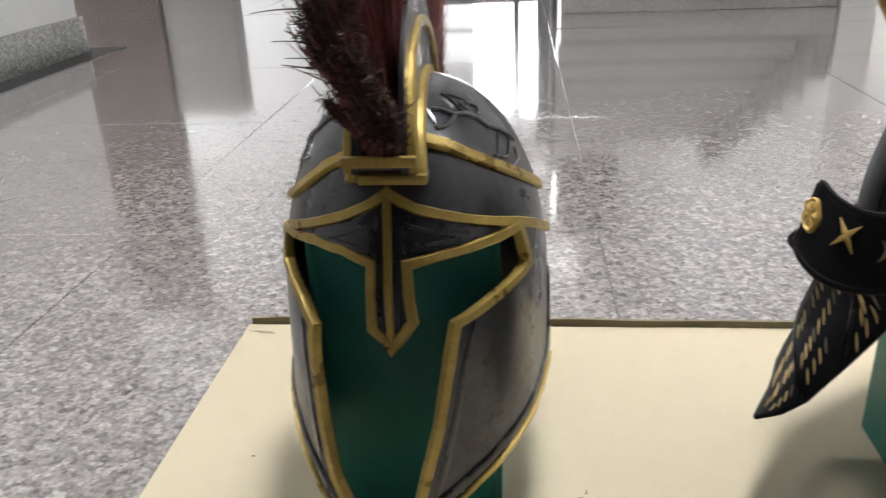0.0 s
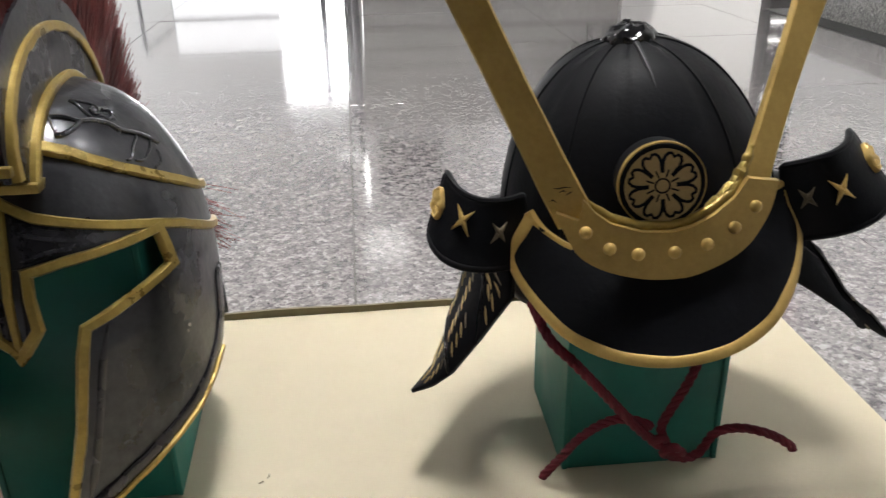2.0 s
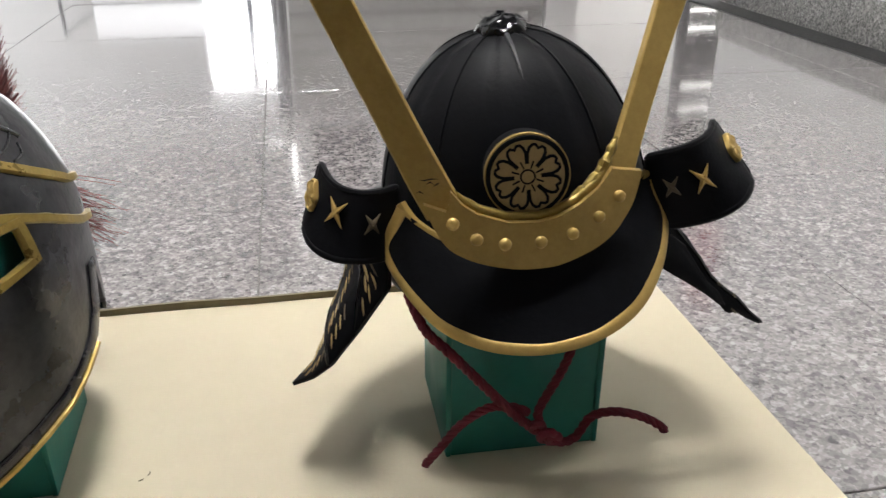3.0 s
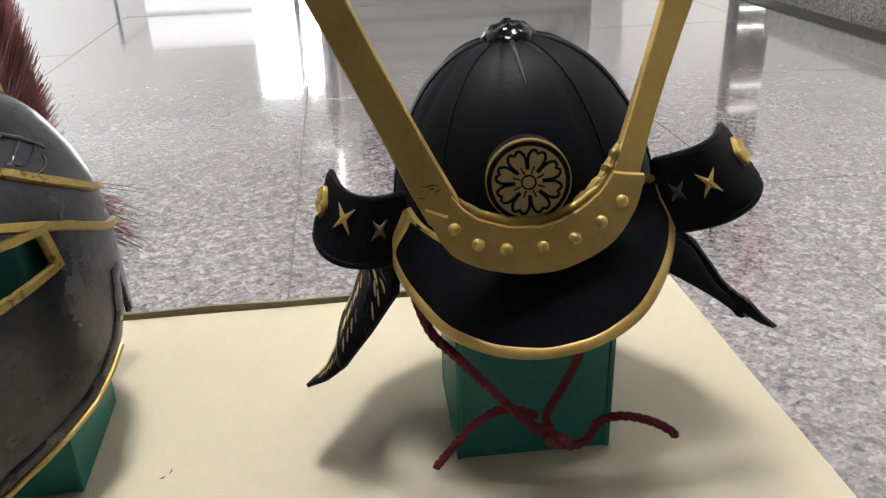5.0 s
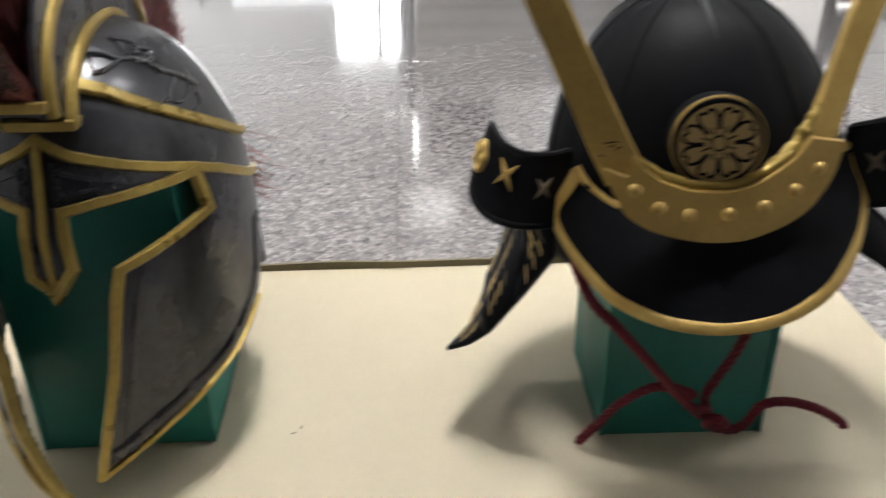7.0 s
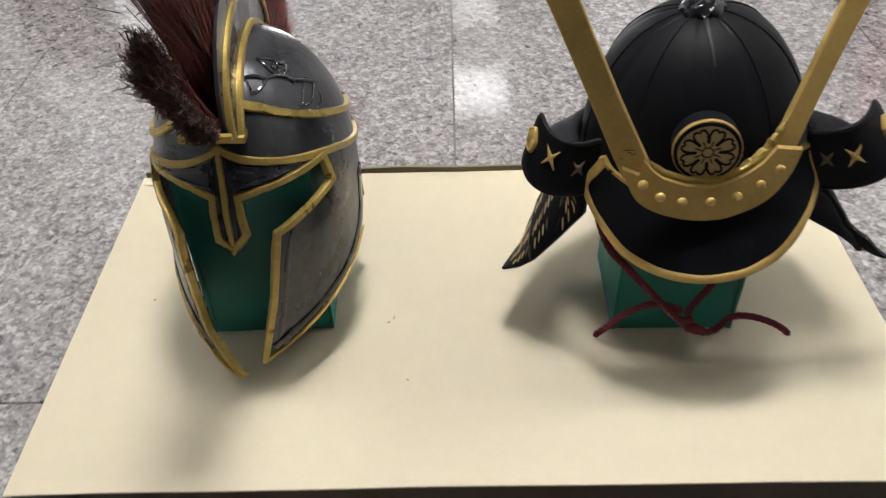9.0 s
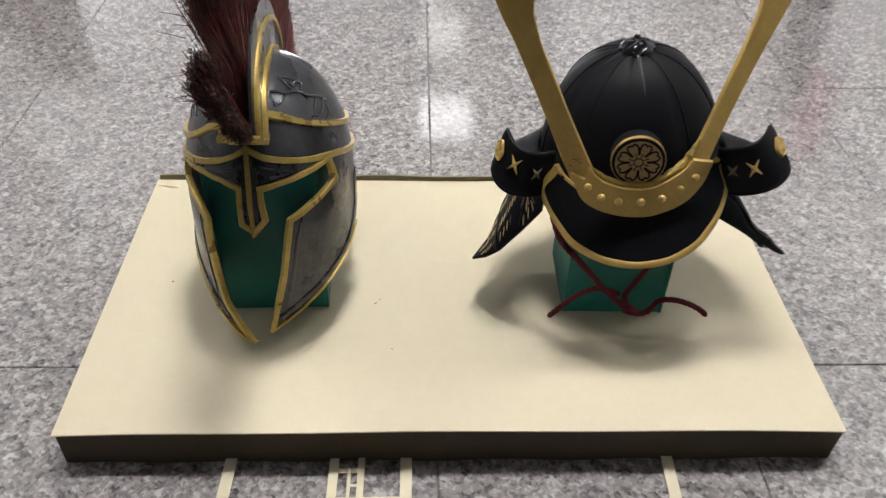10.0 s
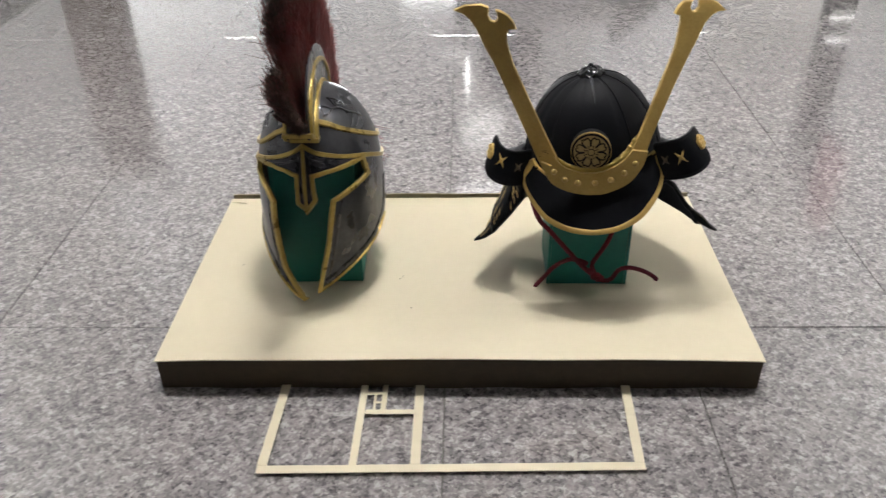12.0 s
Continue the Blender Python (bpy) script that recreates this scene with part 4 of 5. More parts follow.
def grid_plate(rows, thick, place):
    """A bent plate from rows of points (x, z), all of one length."""
    bm = bmesh.new()
    front = [[bm.verts.new(place(x, z, 0.0)) for x, z in row] for row in rows]
    back = [[bm.verts.new(place(x, z, thick)) for x, z in row] for row in rows]
    for a, b in zip(front, front[1:]):
        for i in range(len(a) - 1):
            bm.faces.new((a[i], a[i + 1], b[i + 1], b[i]))
    for a, b in zip(back, back[1:]):
        for i in range(len(a) - 1):
            bm.faces.new((a[i], b[i], b[i + 1], a[i + 1]))
    loop = lambda g: g[0] + [r[-1] for r in g[1:-1]] + g[-1][::-1] + [r[0] for r in g[-2:0:-1]]
    f, g = loop(front), loop(back)
    for i in range(len(f)):
        j = (i + 1) % len(f)
        bm.faces.new((f[i], g[i], g[j], f[j]))
    return bm


CRES_LOW = [(-0.0796, 0.2655), (-0.0757, 0.2535), (-0.0695, 0.24), (-0.0615, 0.2305), (-0.044, 0.2205), (-0.018, 0.2125), (0.006, 0.2095), (0.021, 0.2102), (0.043, 0.2153), (0.0575, 0.2218), (0.067, 0.2295), (0.0785, 0.244), (0.0868, 0.2636)]
CRES_UP = [(-0.0794, 0.2662), (-0.0617, 0.2584), (-0.0592, 0.2735), (-0.052, 0.2636), (-0.0415, 0.255), (-0.02, 0.2465), (0.003, 0.2432), (0.018, 0.2445), (0.0345, 0.25), (0.0505, 0.2587), (0.0625, 0.271), (0.0665, 0.2695), (0.0866, 0.264)]
low_line = [Vector(p) for p in spline([(x, z, 0) for x, z in CRES_LOW], 72)]
up_line = [Vector((*p, 0)) for a, b in zip(CRES_UP, CRES_UP[1:]) for p in (Vector(a).lerp(Vector(b), k / 6) for k in range(6))] + [Vector((*CRES_UP[-1], 0))]
rows = [[tuple(a.lerp(b, j / 8).xy) for a, b in zip(low_line, up_line)] for j in range(9)]
part("crescent", grid_plate(rows, 0.006, k_plate), GOLD, horned, "gold crescent plate with round studs")
rim_line = [k_plate(*rows[-1][k], 0.0085) + Vector((0, 0, 0.0018)) for k in range(14, 62)]
part("crescent_rim", tube(rim_line, lambda q: 0.0032 * min(1.0, 8 * q * (1 - q)) + 0.0006, 10), WORN_GOLD, horned, "thin raised gold edge behind the crescent")
ledge = [k_plate(p.x, p.y, 0.011) + Vector((0, 0, 0.0015 + 0.0007 * math.sin(2.3 * k))) for k, p in enumerate(spline([(0.022, 0.2455, 0), (0.0365, 0.252, 0), (0.0525, 0.262, 0), (0.0625, 0.275, 0), (0.07, 0.288, 0)], 30))]
part("glue_ridge", tube(ledge, lambda q: 0.002 + 0.003 * math.sin(math.pi * q) + 0.0007 * math.sin(31 * q), 8), WORN_GOLD, horned, "rough gold painted glue ridge at the horn foot")
for x, z in ((-0.06, 0.2512), (-0.0438, 0.238), (-0.0234, 0.2316), (0.0033, 0.229), (0.0279, 0.2306), (0.0493, 0.2385), (0.0666, 0.25)):
    bm = bmesh.new()
    bmesh.ops.create_uvsphere(bm, u_segments=16, v_segments=10, radius=0.0048)
    c = k_plate(x, z, -0.0005)
    for v in bm.verts:
        v.co = Vector((v.co.x, v.co.y * 0.8, v.co.z)) + c
    part("stud", bm, GOLD, horned)
HOOK = [(0.1237, 0.4513), (0.1229, 0.4645), (0.1196, 0.4708), (0.109, 0.4701), (0.1122, 0.481), (0.1196, 0.4912), (0.131, 0.4984), (0.1384, 0.5005), (0.1362, 0.4955), (0.135, 0.4882), (0.1396, 0.4836), (0.1462, 0.4857), (0.1499, 0.4932), (0.1477, 0.5004),
        (0.1483, 0.5052), (0.1598, 0.5097), (0.1835, 0.5101), (0.2007, 0.5043), (0.1863, 0.4973), (0.1775, 0.4894), (0.1683, 0.4748)]
HORN = {-1: [(0.047, 0.252), (0.0588, 0.2786), (0.071, 0.3071), (0.0828, 0.3357), (0.0942, 0.3643), (0.1055, 0.3929), (0.1165, 0.4214), *HOOK, (0.1563, 0.445), (0.1446, 0.4214), (0.1332, 0.3929), (0.1219, 0.3643), (0.1109, 0.3357), (0.1002, 0.3071), (0.0896, 0.2786), (0.0785, 0.252)],
        1: [(0.058, 0.252), (0.0702, 0.2757), (0.0832, 0.3014), (0.0959, 0.3271), (0.1084, 0.3529), (0.1207, 0.3786), (0.132, 0.4043), *[(0.7706 * x + 0.2489 * z - 0.0707, -0.3797 * x + 0.9048 * z + 0.0633) for x, z in HOOK], (0.1629, 0.4043), (0.1473, 0.3786), (0.1326, 0.3529), (0.1187, 0.3271), (0.1056, 0.3014), (0.0933, 0.2757), (0.083, 0.252)]}


def horn_place(s):
    """Each horn is a flat board; the one on the bearer's left leans back and is turned a little."""
    if s < 0:
        return lambda x, z, h: Vector((-x, -0.1265 + 0.15 * (z - 0.28) + h, z))
    return lambda x, z, h: Vector((x - 0.2 * h, -0.1 + 0.45 * (z - 0.28) + 0.2 * x + h, z))


for s in (1, -1):
    horn = part("horn", slab(HORN[s], 0.0065, horn_place(s)), GOLD, horned, "flat gold horn with a hooked notched end")
    if s < 0:
        # dark scratches above the foot of this horn
        for line in (((0.081, 0.283), (0.077, 0.2822), (0.072, 0.2828), (0.066, 0.2818)), ((0.077, 0.279), (0.073, 0.2805), (0.07, 0.278)), ((0.072, 0.2765), (0.0685, 0.2785), (0.066, 0.2795)), ((0.0735, 0.2765), (0.071, 0.277)), ((0.084, 0.2735), (0.081, 0.2745), (0.078, 0.272)), ((0.0765, 0.2875), (0.0755, 0.2885))):
            part("scratch", tube([horn_place(s)(x, z, 0.0002) for x, z in line], lambda q: 0.0002 + 0.0004 * math.sin(math.pi * q), 5), BLACK, horn)

# round crest badge with a flower
badge = part("badge", bmesh.new(), BLACK, horned, "round black and gold flower badge")
c0 = Vector((-0.002, -0.119, 0.2752))
lean = Matrix.Rotation(radians(-4), 3, "X")


def badge_at(r, phi, h):
    return c0 + lean @ Vector((r * math.sin(phi), -h, r * math.cos(phi)))


def lathe(prof, n=64):
    bm = bmesh.new()
    rows = [[bm.verts.new(badge_at(r, 2 * math.pi * i / n, h)) for i in range(n)] for r, h in prof]
    for a, b in zip(rows, rows[1:]):
        for i in range(n):
            bm.faces.new((a[i], a[(i + 1) % n], b[(i + 1) % n], b[i]))
    bm.faces.new(rows[0])
    bm.faces.new(rows[-1][::-1])
    return bm


bm = lathe([(0.0305, -0.02), (0.031, 0.003), (0.03, 0.004), (0.002, 0.004)])
bm.to_mesh(badge.data)
bm.free()
part("badge_rim", lathe([(0.0306, 0.0032), (0.0318, 0.0032), (0.0318, -0.002), (0.0306, -0.002)]), GOLD, badge)
part("badge_face", lathe([(0.0272, 0.002), (0.0272, 0.0046), (0.002, 0.0048)]), DULL_GOLD, badge)


def petal_line(pts, w):
    bm = bmesh.new()
    rows = []
    for k, (r, phi) in enumerate(pts):
        p = badge_at(r, phi, 0.0)
        a, b = badge_at(*pts[max(k - 1, 0)], 0.0), badge_at(*pts[min(k + 1, len(pts) - 1)], 0.0)
        s = (b - a).cross(lean @ Vector((0, -1, 0))).normalized() * w / 2
        up = lean @ Vector((0, -1, 0))
        rows.append([bm.verts.new(q) for q in (p + s + up * 0.004, p + s + up * 0.0053, p - s + up * 0.0053, p - s + up * 0.004)])
    for a, b in zip(rows, rows[1:]):
        for i in range(4):
            bm.faces.new((a[i], a[(i + 1) % 4], b[(i + 1) % 4], b[i]))
    return bm


part("badge_line", petal_line([(0.0052, 2 * math.pi * k / 28) for k in range(29)], 0.0013), BLACK, badge)
for n in range(8):
    mid = radians(22.5 + 45 * n)
    heart = [(0.009, -0.36), (0.0125, -0.36), (0.0165, -0.35), (0.02, -0.29), (0.0222, -0.2), (0.0225, -0.1), (0.0205, 0.0), (0.0225, 0.1), (0.0222, 0.2), (0.02, 0.29), (0.0165, 0.35), (0.0125, 0.36), (0.009, 0.36)]
    part("badge_line", petal_line([(r * 1.09, mid + f) for r, f in heart], 0.0022), BLACK, badge)
    part("badge_line", petal_line([(0.0065, mid), (0.0125, mid)], 0.0012), BLACK, badge)


# ear flaps, stars, medallions and feathered wings
def bez(pts, t):
    a, b, c, d = (Vector(p) for p in pts)
    return a * (1 - t) ** 3 + 3 * b * t * (1 - t) ** 2 + 3 * c * t * t * (1 - t) + d * t ** 3


EAR_LOW = {-1: [(0.1, -0.083, 0.206), (0.13, -0.103, 0.207), (0.176, -0.11, 0.214), (0.177, -0.066, 0.234)], 1: [(0.1, -0.083, 0.206), (0.13, -0.1, 0.207), (0.178, -0.108, 0.218), (0.1855, -0.073, 0.234)]}
EAR_TOP = {-1: [(0.098, -0.076, 0.262), (0.118, -0.088, 0.259), (0.15, -0.09, 0.262), (0.157, -0.05, 0.279)], 1: [(0.098, -0.078, 0.264), (0.114, -0.098, 0.274), (0.146, -0.096, 0.276), (0.1605, -0.047, 0.278)]}


def ear(s, u, v, h=0.0):
    low_edge, top_edge = EAR_LOW[s], EAR_TOP[s]
    p = bez(low_edge, u).lerp(bez(top_edge, u), v)
    if h:
        a, b = min(u + 0.02, 1), max(u - 0.02, 0)
        du = bez(low_edge, a).lerp(bez(top_edge, a), v) - bez(low_edge, b).lerp(bez(top_edge, b), v)
        dv = bez(top_edge, u) - bez(low_edge, u)
        p = p + du.cross(dv).normalized() * h
    return Vector((s * p.x, p.y, p.z))


# the folded wing: its front and back edges from root to tip, as (u, x, y, z)
FOLD_FRONT = np.array([(0.0, 0.11, -0.083, 0.207), (0.18, 0.114, -0.092, 0.18), (0.4, 0.1434, -0.091, 0.1434), (0.68, 0.1707, -0.0925, 0.1141), (0.86, 0.189, -0.091, 0.1025), (1.0, 0.208, -0.0868, 0.0956)])
FOLD_BACK = np.array([(0.0, 0.141, -0.014, 0.207), (0.2, 0.148, -0.008, 0.178), (0.4, 0.157, -0.003, 0.15), (0.55, 0.1627, -0.0095, 0.136), (0.68, 0.1695, -0.0085, 0.122), (0.8, 0.178, -0.012, 0.104), (0.9, 0.188, -0.034, 0.091), (0.95, 0.1985, -0.06, 0.092), (1.0, 0.208, -0.0866, 0.0956)])


def fold(u, q, lift=0.0):
    front, back = (Vector([float(np.interp(u, e[:, 0], e[:, k])) for k in (1, 2, 3)]) for e in (FOLD_FRONT, FOLD_BACK))
    crown = front.lerp(back, 0.2) + Vector((0.66, 0, 0.75)) * 0.024 * min(1, (1 - u) * 2.2)
    p = front * (1 - q) ** 2 + crown * 2 * q * (1 - q) + back * q * q
    if lift:
        n = (fold(min(u + 0.02, 0.98), q) - fold(min(u, 0.96) - 0.02, q)).cross(fold(min(u, 0.96), min(q + 0.05, 1)) - fold(min(u, 0.96), max(q - 0.05, 0))).normalized()
        return Vector((-p.x, p.y, p.z)) + n * (lift if n.dot(Vector((-0.66, -0.4, 0.75))) > 0 else -lift)
    return Vector((-p.x, p.y, p.z))


def fold_mid(u):
    return 1.0 if u < 0.5 else max(0.0, (0.69 - u) / 0.19)


def fold_near(u):
    return max(0.0, 0.72 * (1 - u / 0.42))


def fold_layer(name, parent, reach, u1, lift, label):
    bm = bmesh.new()
    rows = [[bm.verts.new(fold(u1 * i / 40, reach(u1 * i / 40) * j / 10, lift)) for j in range(11)] for i in range(40)]
    end = bm.verts.new(fold(u1, 0.0, lift))
    for c, d in zip(rows, rows[1:]):
        for j in range(10):
            bm.faces.new((c[j], c[j + 1], d[j + 1], d[j]))
    for j in range(10):
        bm.faces.new((rows[-1][j], rows[-1][j + 1], end))
    bmesh.ops.recalc_face_normals(bm, faces=bm.faces)
    ob = part(name, bm, BLACK, parent, label)
    sol = ob.modifiers.new("thickness", "SOLIDIFY")
    sol.thickness, sol.offset = 0.0035, 0.0
    return ob


WING_SIDE = [(0.108, 0.207), (0.1205, 0.203), (0.133, 0.1915), (0.1435, 0.173), (0.1535, 0.1545), (0.1665, 0.139), (0.1795, 0.128), (0.191, 0.112), (0.2054, 0.0972), (0.201, 0.0967), (0.189, 0.105), (0.1755, 0.1165), (0.1705, 0.1165), (0.165, 0.1205), (0.161, 0.1265), (0.147, 0.1405), (0.128, 0.157), (0.104, 0.177), (0.1, 0.195)]
WING_INNER = [(0.106, 0.2), (0.118, 0.198), (0.129, 0.187), (0.139, 0.169), (0.149, 0.151), (0.159, 0.14), (0.165, 0.1275), (0.158, 0.131), (0.146, 0.143), (0.128, 0.159), (0.106, 0.177)]


def wing_place(s, lift):
    return lambda x, z, h: Vector((s * x, -0.075 + 0.558 * (x - 0.207) + 0.366 * (z - 0.093) + lift + h, z))


for s in (1, -1):
    bm = bmesh.new()
    rows = [[bm.verts.new(ear(s, i / 24, j / 12)) for i in range(25)] for j in range(13)]
    for a, b in zip(rows, rows[1:]):
        for i in range(24):
            bm.faces.new((a[i], a[i + 1], b[i + 1], b[i]))
    flap = part("ear_flap", bm, BLACK, horned, "curved matt black ear flap")
    sol = flap.modifiers.new("thickness", "SOLIDIFY")
    sol.thickness, sol.offset = 0.005, 0.0
    part("flap_edge", tube([ear(s, i / 24, 0.02, 0.0) for i in range(25)], 0.0034, 10), BLACK, flap)
    part("flap_edge", tube([ear(s, i / 24, 0.99) for i in range(25)], 0.003, 8), BLACK, flap)
    part("flap_edge", tube([ear(s, 1.0, j / 12) for j in range(13)], 0.003, 8), BLACK, flap)
    for u, v, size, mat in ((0.48, 0.55, 0.0125, GOLD), (0.22, 0.55, 0.0095, DARK_GOLD)) if s > 0 else ((0.62, 0.65, 0.0125, GOLD), (0.28, 0.55, 0.0095, DARK_GOLD)):
        c = ear(s, u, v, 0.003)
        eu, ev = (ear(s, u + 0.05, v) - ear(s, u - 0.05, v)).normalized(), (ear(s, u, v + 0.2) - ear(s, u, v - 0.2)).normalized()
        star = part("star", bmesh.new(), mat, flap, "raised gold cross star")
        bm = bmesh.new()
        for ang in (52, 128):
            d = eu * math.cos(radians(ang)) + ev * math.sin(radians(ang)) * 1.05
            nn = eu.cross(ev).normalized() * (1 if s > 0 else -1)
            tube([c + d * size * t + nn * (0.0012 * (1 - t * t)) for t in (-1, -0.6, -0.2, 0.2, 0.6, 1)], lambda q: 0.0003 + 0.0021 * math.sin(math.pi * q) ** 1.6, 8, bm=bm)
        bm.to_mesh(star.data)
        bm.free()
    c = ear(s, 0.93, 0.58, 0.003)
    eu, ev = (ear(s, 0.97, 0.58) - ear(s, 0.88, 0.58)).normalized(), (ear(s, 0.93, 0.75) - ear(s, 0.93, 0.35)).normalized()
    nn = eu.cross(ev).normalized() * s
    bm = bmesh.new()
    rows = []
    for r, h in ((0.0115, -0.002), (0.0118, 0.002), (0.0105, 0.0034), (0.009, 0.0026), (0.0065, 0.0034), (0.003, 0.003)):
        rows.append([bm.verts.new(c + (eu * math.cos(a) * 0.85 + ev * math.sin(a)) * r * (1 + 0.05 * math.sin(5 * a)) + nn * (h + 0.0006 * math.sin(7 * a))) for a in (2 * math.pi * i / 30 for i in range(30))])
    for a, b in zip(rows, rows[1:]):
        for i in range(30):
            bm.faces.new((a[i], a[(i + 1) % 30], b[(i + 1) % 30], b[i]))
    bm.faces.new(rows[0])
    bm.faces.new(rows[-1][::-1])
    part("medallion", bm, GOLD, flap, "small gold medallion")
    if s > 0:
        wing = part("wing", slab(WING_SIDE, 0.004, wing_place(s, 0.0)), BLACK, horned, "black foam wing with gold flecks")
        part("feather", slab(WING_INNER, 0.004, wing_place(s, -0.0035)), BLACK, wing, "short black feather layer")
        part("feather_rib", tube([wing_place(s, -0.001)(x, z, 0) for x, z in ((0.122, 0.202), (0.143, 0.172), (0.153, 0.154), (0.166, 0.139), (0.179, 0.127), (0.19, 0.112), (0.203, 0.098))], 0.0016, 8), GLOSS_BLACK, wing)
        for x, z in ((0.16, 0.146), (0.175, 0.131), (0.1735, 0.119)):
            part("fleck", tube([wing_place(s, -0.002)(x + 0.0022 * e, z - 0.003 * e, 0) for e in (-1, -0.4, 0.4, 1)], lambda q: 0.0003 + 0.0009 * math.sin(math.pi * q), 6), DARK_GOLD, wing)
        continue
    wing = fold_layer("wing", horned, lambda u: 1.0, 1.0, 0.0, "folded black foam wing with gold flecks")
    fold_layer("feather", wing, fold_mid, 0.69, 0.0026, "middle black feather layer")
    fold_layer("feather", wing, fold_near, 0.42, 0.0052, "short black feather layer")
    part("feather_rib", tube([fold(u, 1.0, 0.001) for u in (0.1, 0.2, 0.3, 0.4, 0.5, 0.6, 0.7, 0.8, 0.88)], 0.0016, 8), GLOSS_BLACK, wing)
    part("feather_rib", tube([fold(u, fold_mid(u), 0.003) for u in (0.48, 0.52, 0.56, 0.6, 0.64, 0.675, 0.7)], 0.0031, 8), GLOSS_BLACK, wing)
    part("feather_rib", tube([fold(u, fold_near(u), 0.0056) for u in (0.05, 0.12, 0.19, 0.26, 0.33, 0.42)], 0.003, 8), GLOSS_BLACK, wing)
    for u0, u1, q0, q1, count, lift, wide in ((0.56, 0.82, 0.8, 0.72, 8, 0.0019, 1.0), (0.6, 0.9, 0.55, 0.45, 8, 0.0019, 1.0), (0.72, 0.88, 0.25, 0.2, 4, 0.0019, 1.2), (0.16, 0.5, 0.88, 0.74, 8, 0.0045, 1.0), (0.18, 0.56, 0.66, 0.4, 9, 0.0045, 1.2), (0.4, 0.58, 0.3, 0.2, 4, 0.0045, 1.3), (0.1, 0.22, 0.42, 0.24, 4, 0.0072, 1.7), (0.12, 0.3, 0.2, 0.1, 4, 0.0072, 1.4)):
        for k in range(count):
            g = k / (count - 1)
            u, q = u0 + (u1 - u0) * g, q0 + (q1 - q0) * g
            part("fleck", tube([fold(u + 0.026 * e, q - 0.07 * e, lift + 0.0004 * math.sin(3 * k)) for e in (-1, -0.4, 0.4, 1)], lambda h: 0.0003 + 0.0005 * wide * math.sin(math.pi * h), 6), DARK_GOLD if (k * 7 + count) % 4 == 0 else DULL_GOLD, wing)

# twisted red cord, tied in front of the stand
cord = thing("chin_cord", pose(0, 0, 0), "twisted dark red cord knotted before the green stand", "cord")


def rope(name, path, radius=0.0036, pitch=0.011):
    pts = spline(path, 90)
    bm = bmesh.new()
    run = [0.0]
    for a, b in zip(pts, pts[1:]):
        run.append(run[-1] + (b - a).length)
    for ph in (0, 2 * math.pi / 3, 4 * math.pi / 3):
        line = []
        for k, p in enumerate(pts):
            t = (pts[min(k + 1, 90)] - pts[max(k - 1, 0)]).normalized()
            u = t.cross(Vector((0.1, 0.9, 0.3))).normalized()
            v = t.cross(u)
            a = ph + 2 * math.pi * run[k] / pitch / 2
            line.append(p + 0.0019 * (math.cos(a) * u + math.sin(a) * v))
        tube(line, radius * 0.62, 7, bm=bm)
    part(name, bm, RED_CORD, cord)


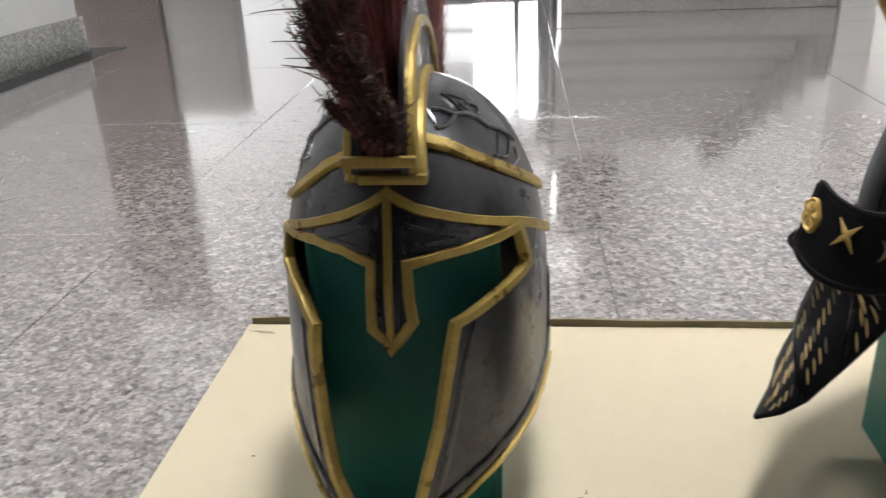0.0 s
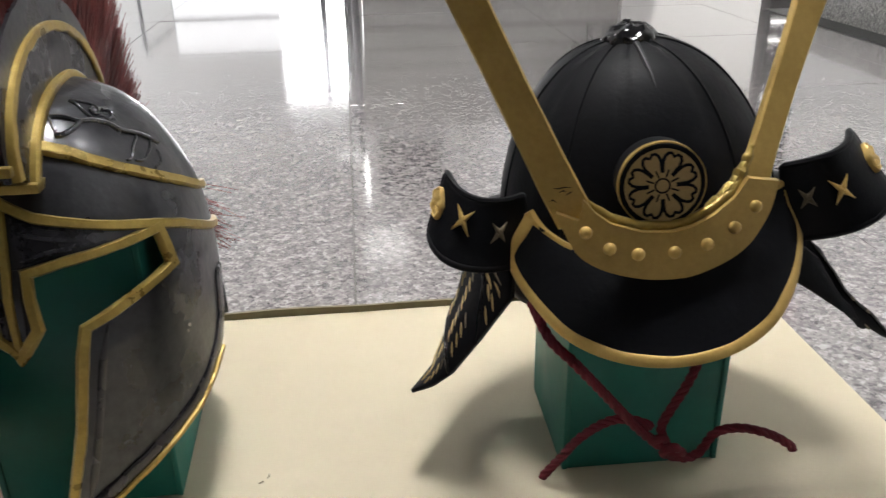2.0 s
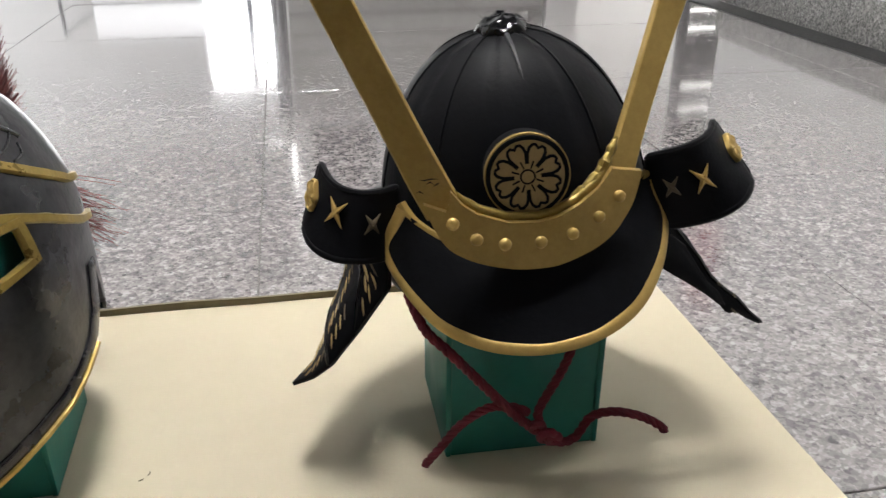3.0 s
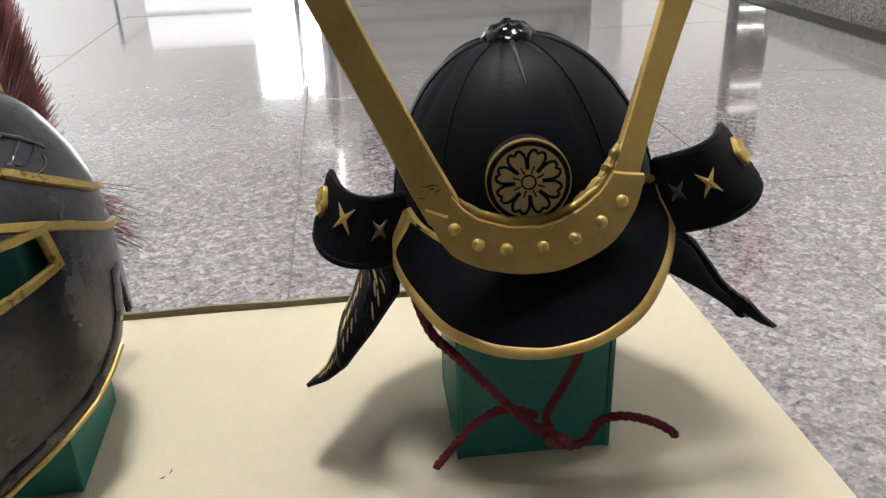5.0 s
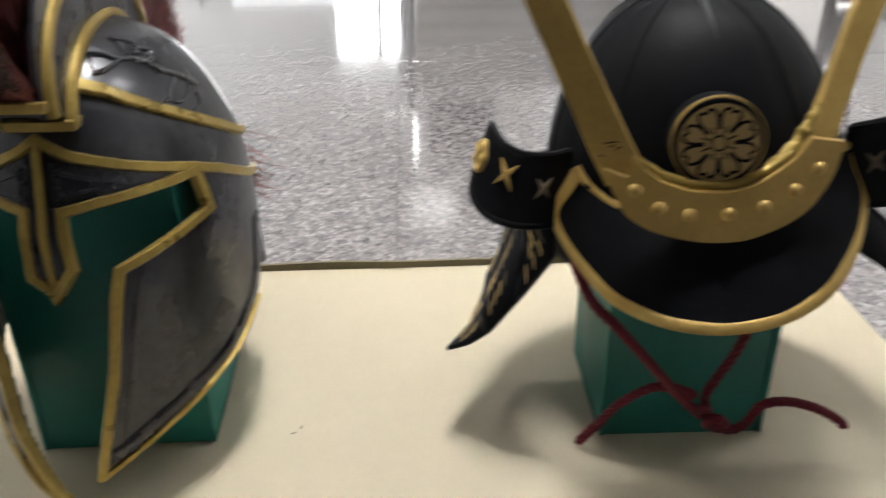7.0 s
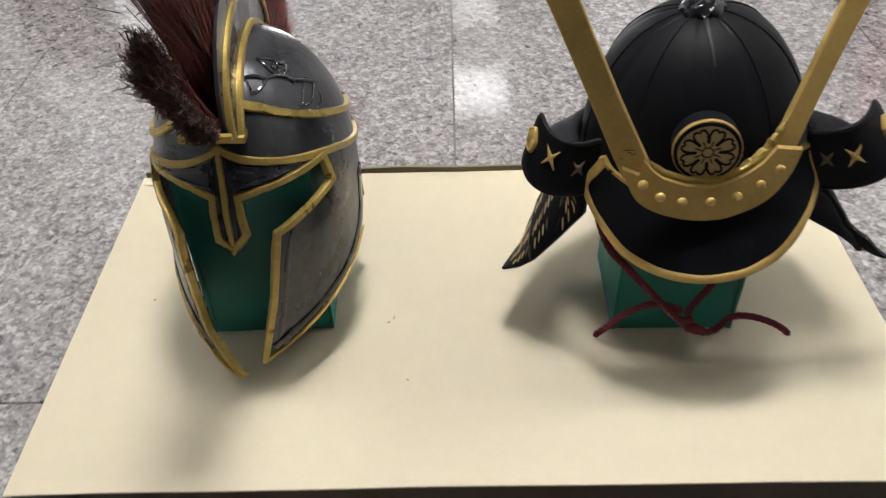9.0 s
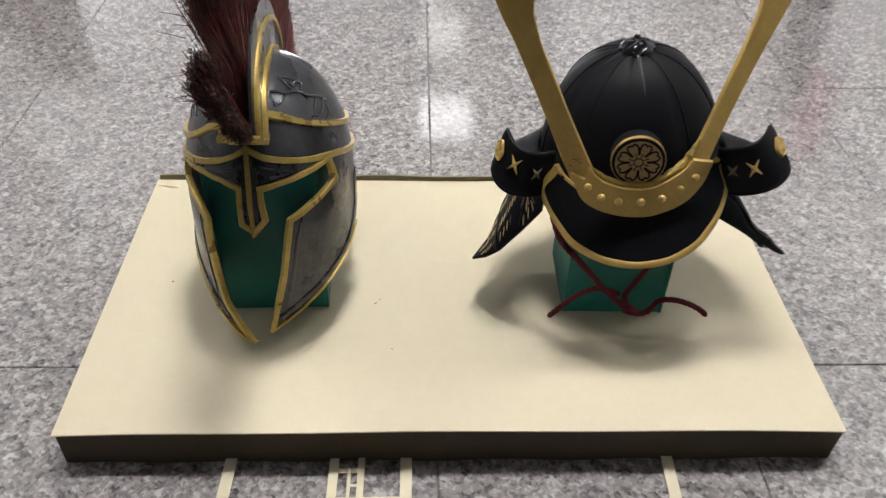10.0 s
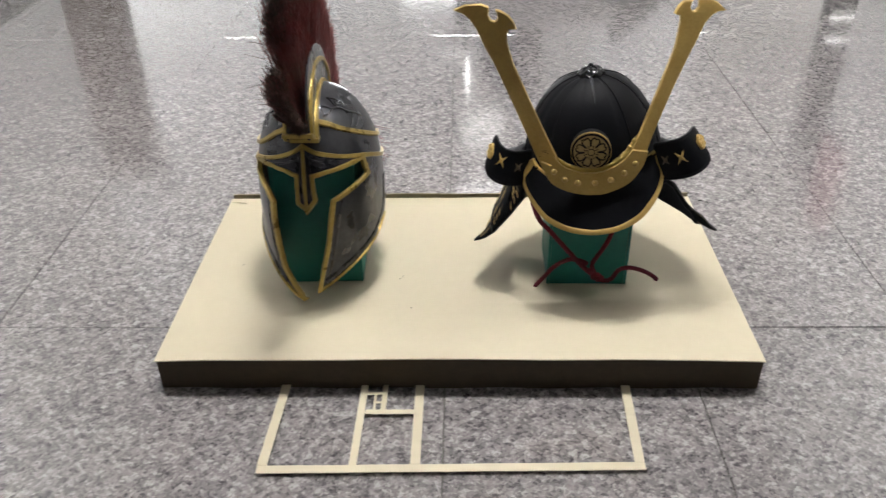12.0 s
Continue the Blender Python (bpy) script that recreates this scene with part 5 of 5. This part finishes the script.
rope("cord_strand", [(0.61, 0.212, 0.232), (0.62, 0.188, 0.211), (0.638, 0.176, 0.194), (0.66, 0.172, 0.169), (0.688, 0.17, 0.136), (0.706, 0.169, 0.118), (0.72, 0.168, 0.108)], 0.0042)
rope("cord_strand", [(0.748, 0.19, 0.2), (0.742, 0.182, 0.182), (0.733, 0.178, 0.163), (0.722, 0.176, 0.144), (0.713, 0.172, 0.128), (0.718, 0.168, 0.113)])
rope("cord_end", [(0.706, 0.172, 0.13), (0.69, 0.176, 0.135), (0.672, 0.18, 0.133), (0.65, 0.185, 0.115), (0.634, 0.19, 0.09), (0.62, 0.194, 0.0685)])
rope("cord_end", [(0.716, 0.168, 0.108), (0.733, 0.17, 0.097), (0.748, 0.172, 0.099), (0.76, 0.172, 0.118), (0.777, 0.168, 0.1245), (0.797, 0.163, 0.122), (0.813, 0.159, 0.115), (0.823, 0.156, 0.107)])
bm = bmesh.new()
for cx, cy, cz, r in ((0.72, 0.1655, 0.109, 0.009), (0.727, 0.168, 0.103, 0.0075), (0.711, 0.168, 0.118, 0.0065)):
    tube([Vector((cx, cy, cz)) + r * Vector((math.cos(a) * 0.6, -0.5 * math.sin(a), math.sin(a) * 0.8)) for a in (2 * math.pi * k / 16 for k in range(17))], 0.0038, 8, bm=bm)
part("knot", bm, RED_CORD, cord)

# ---- stone floor tiles ----
TX, TY, GX, GY = 0.8185, 0.8135, 0.463, 0.978


def tile_mesh(sx, sy):
    bm = box_mesh((-sx / 2 + 0.0011, -sy / 2 + 0.0011, -0.02), (sx / 2 - 0.0011, sy / 2 - 0.0011, 0.0))
    edges = [e for e in bm.edges if all(v.co.z > -0.001 for v in e.verts)]
    bmesh.ops.bevel(bm, geom=edges, offset=0.0009, segments=1, affect="EDGES")
    me = bpy.data.meshes.new("tile")
    bmesh.ops.recalc_face_normals(bm, faces=bm.faces)
    bm.to_mesh(me)
    bm.free()
    me.materials.append(FLOOR_STONE)
    return me


floor_ob = bpy.data.objects["floor"]
whole, half = tile_mesh(TX, TY), tile_mesh(TX / 2, TY)
trnd = random.Random(11)
for i in range(-7, 9):
    for j in range(-7, 12):
        cx, cy = GX + TX * (i + 0.5), GY + TY * (j + 0.5)
        if cx < X0 - 0.4 or cx > X1 + 0.4 or cy > Y1 + 0.4 or cy < Y0 - 0.4:
            continue
        for me, x in ([(half, cx - TX / 4), (half, cx + TX / 4)] if (i, j) == (0, -2) else [(whole, cx)]):
            ob = new("tile", me)
            ob.matrix_world = pose(x, cy, 0.0, trnd.gauss(0, 0.05), trnd.gauss(0, 0.05), 0)
            ob.parent = floor_ob
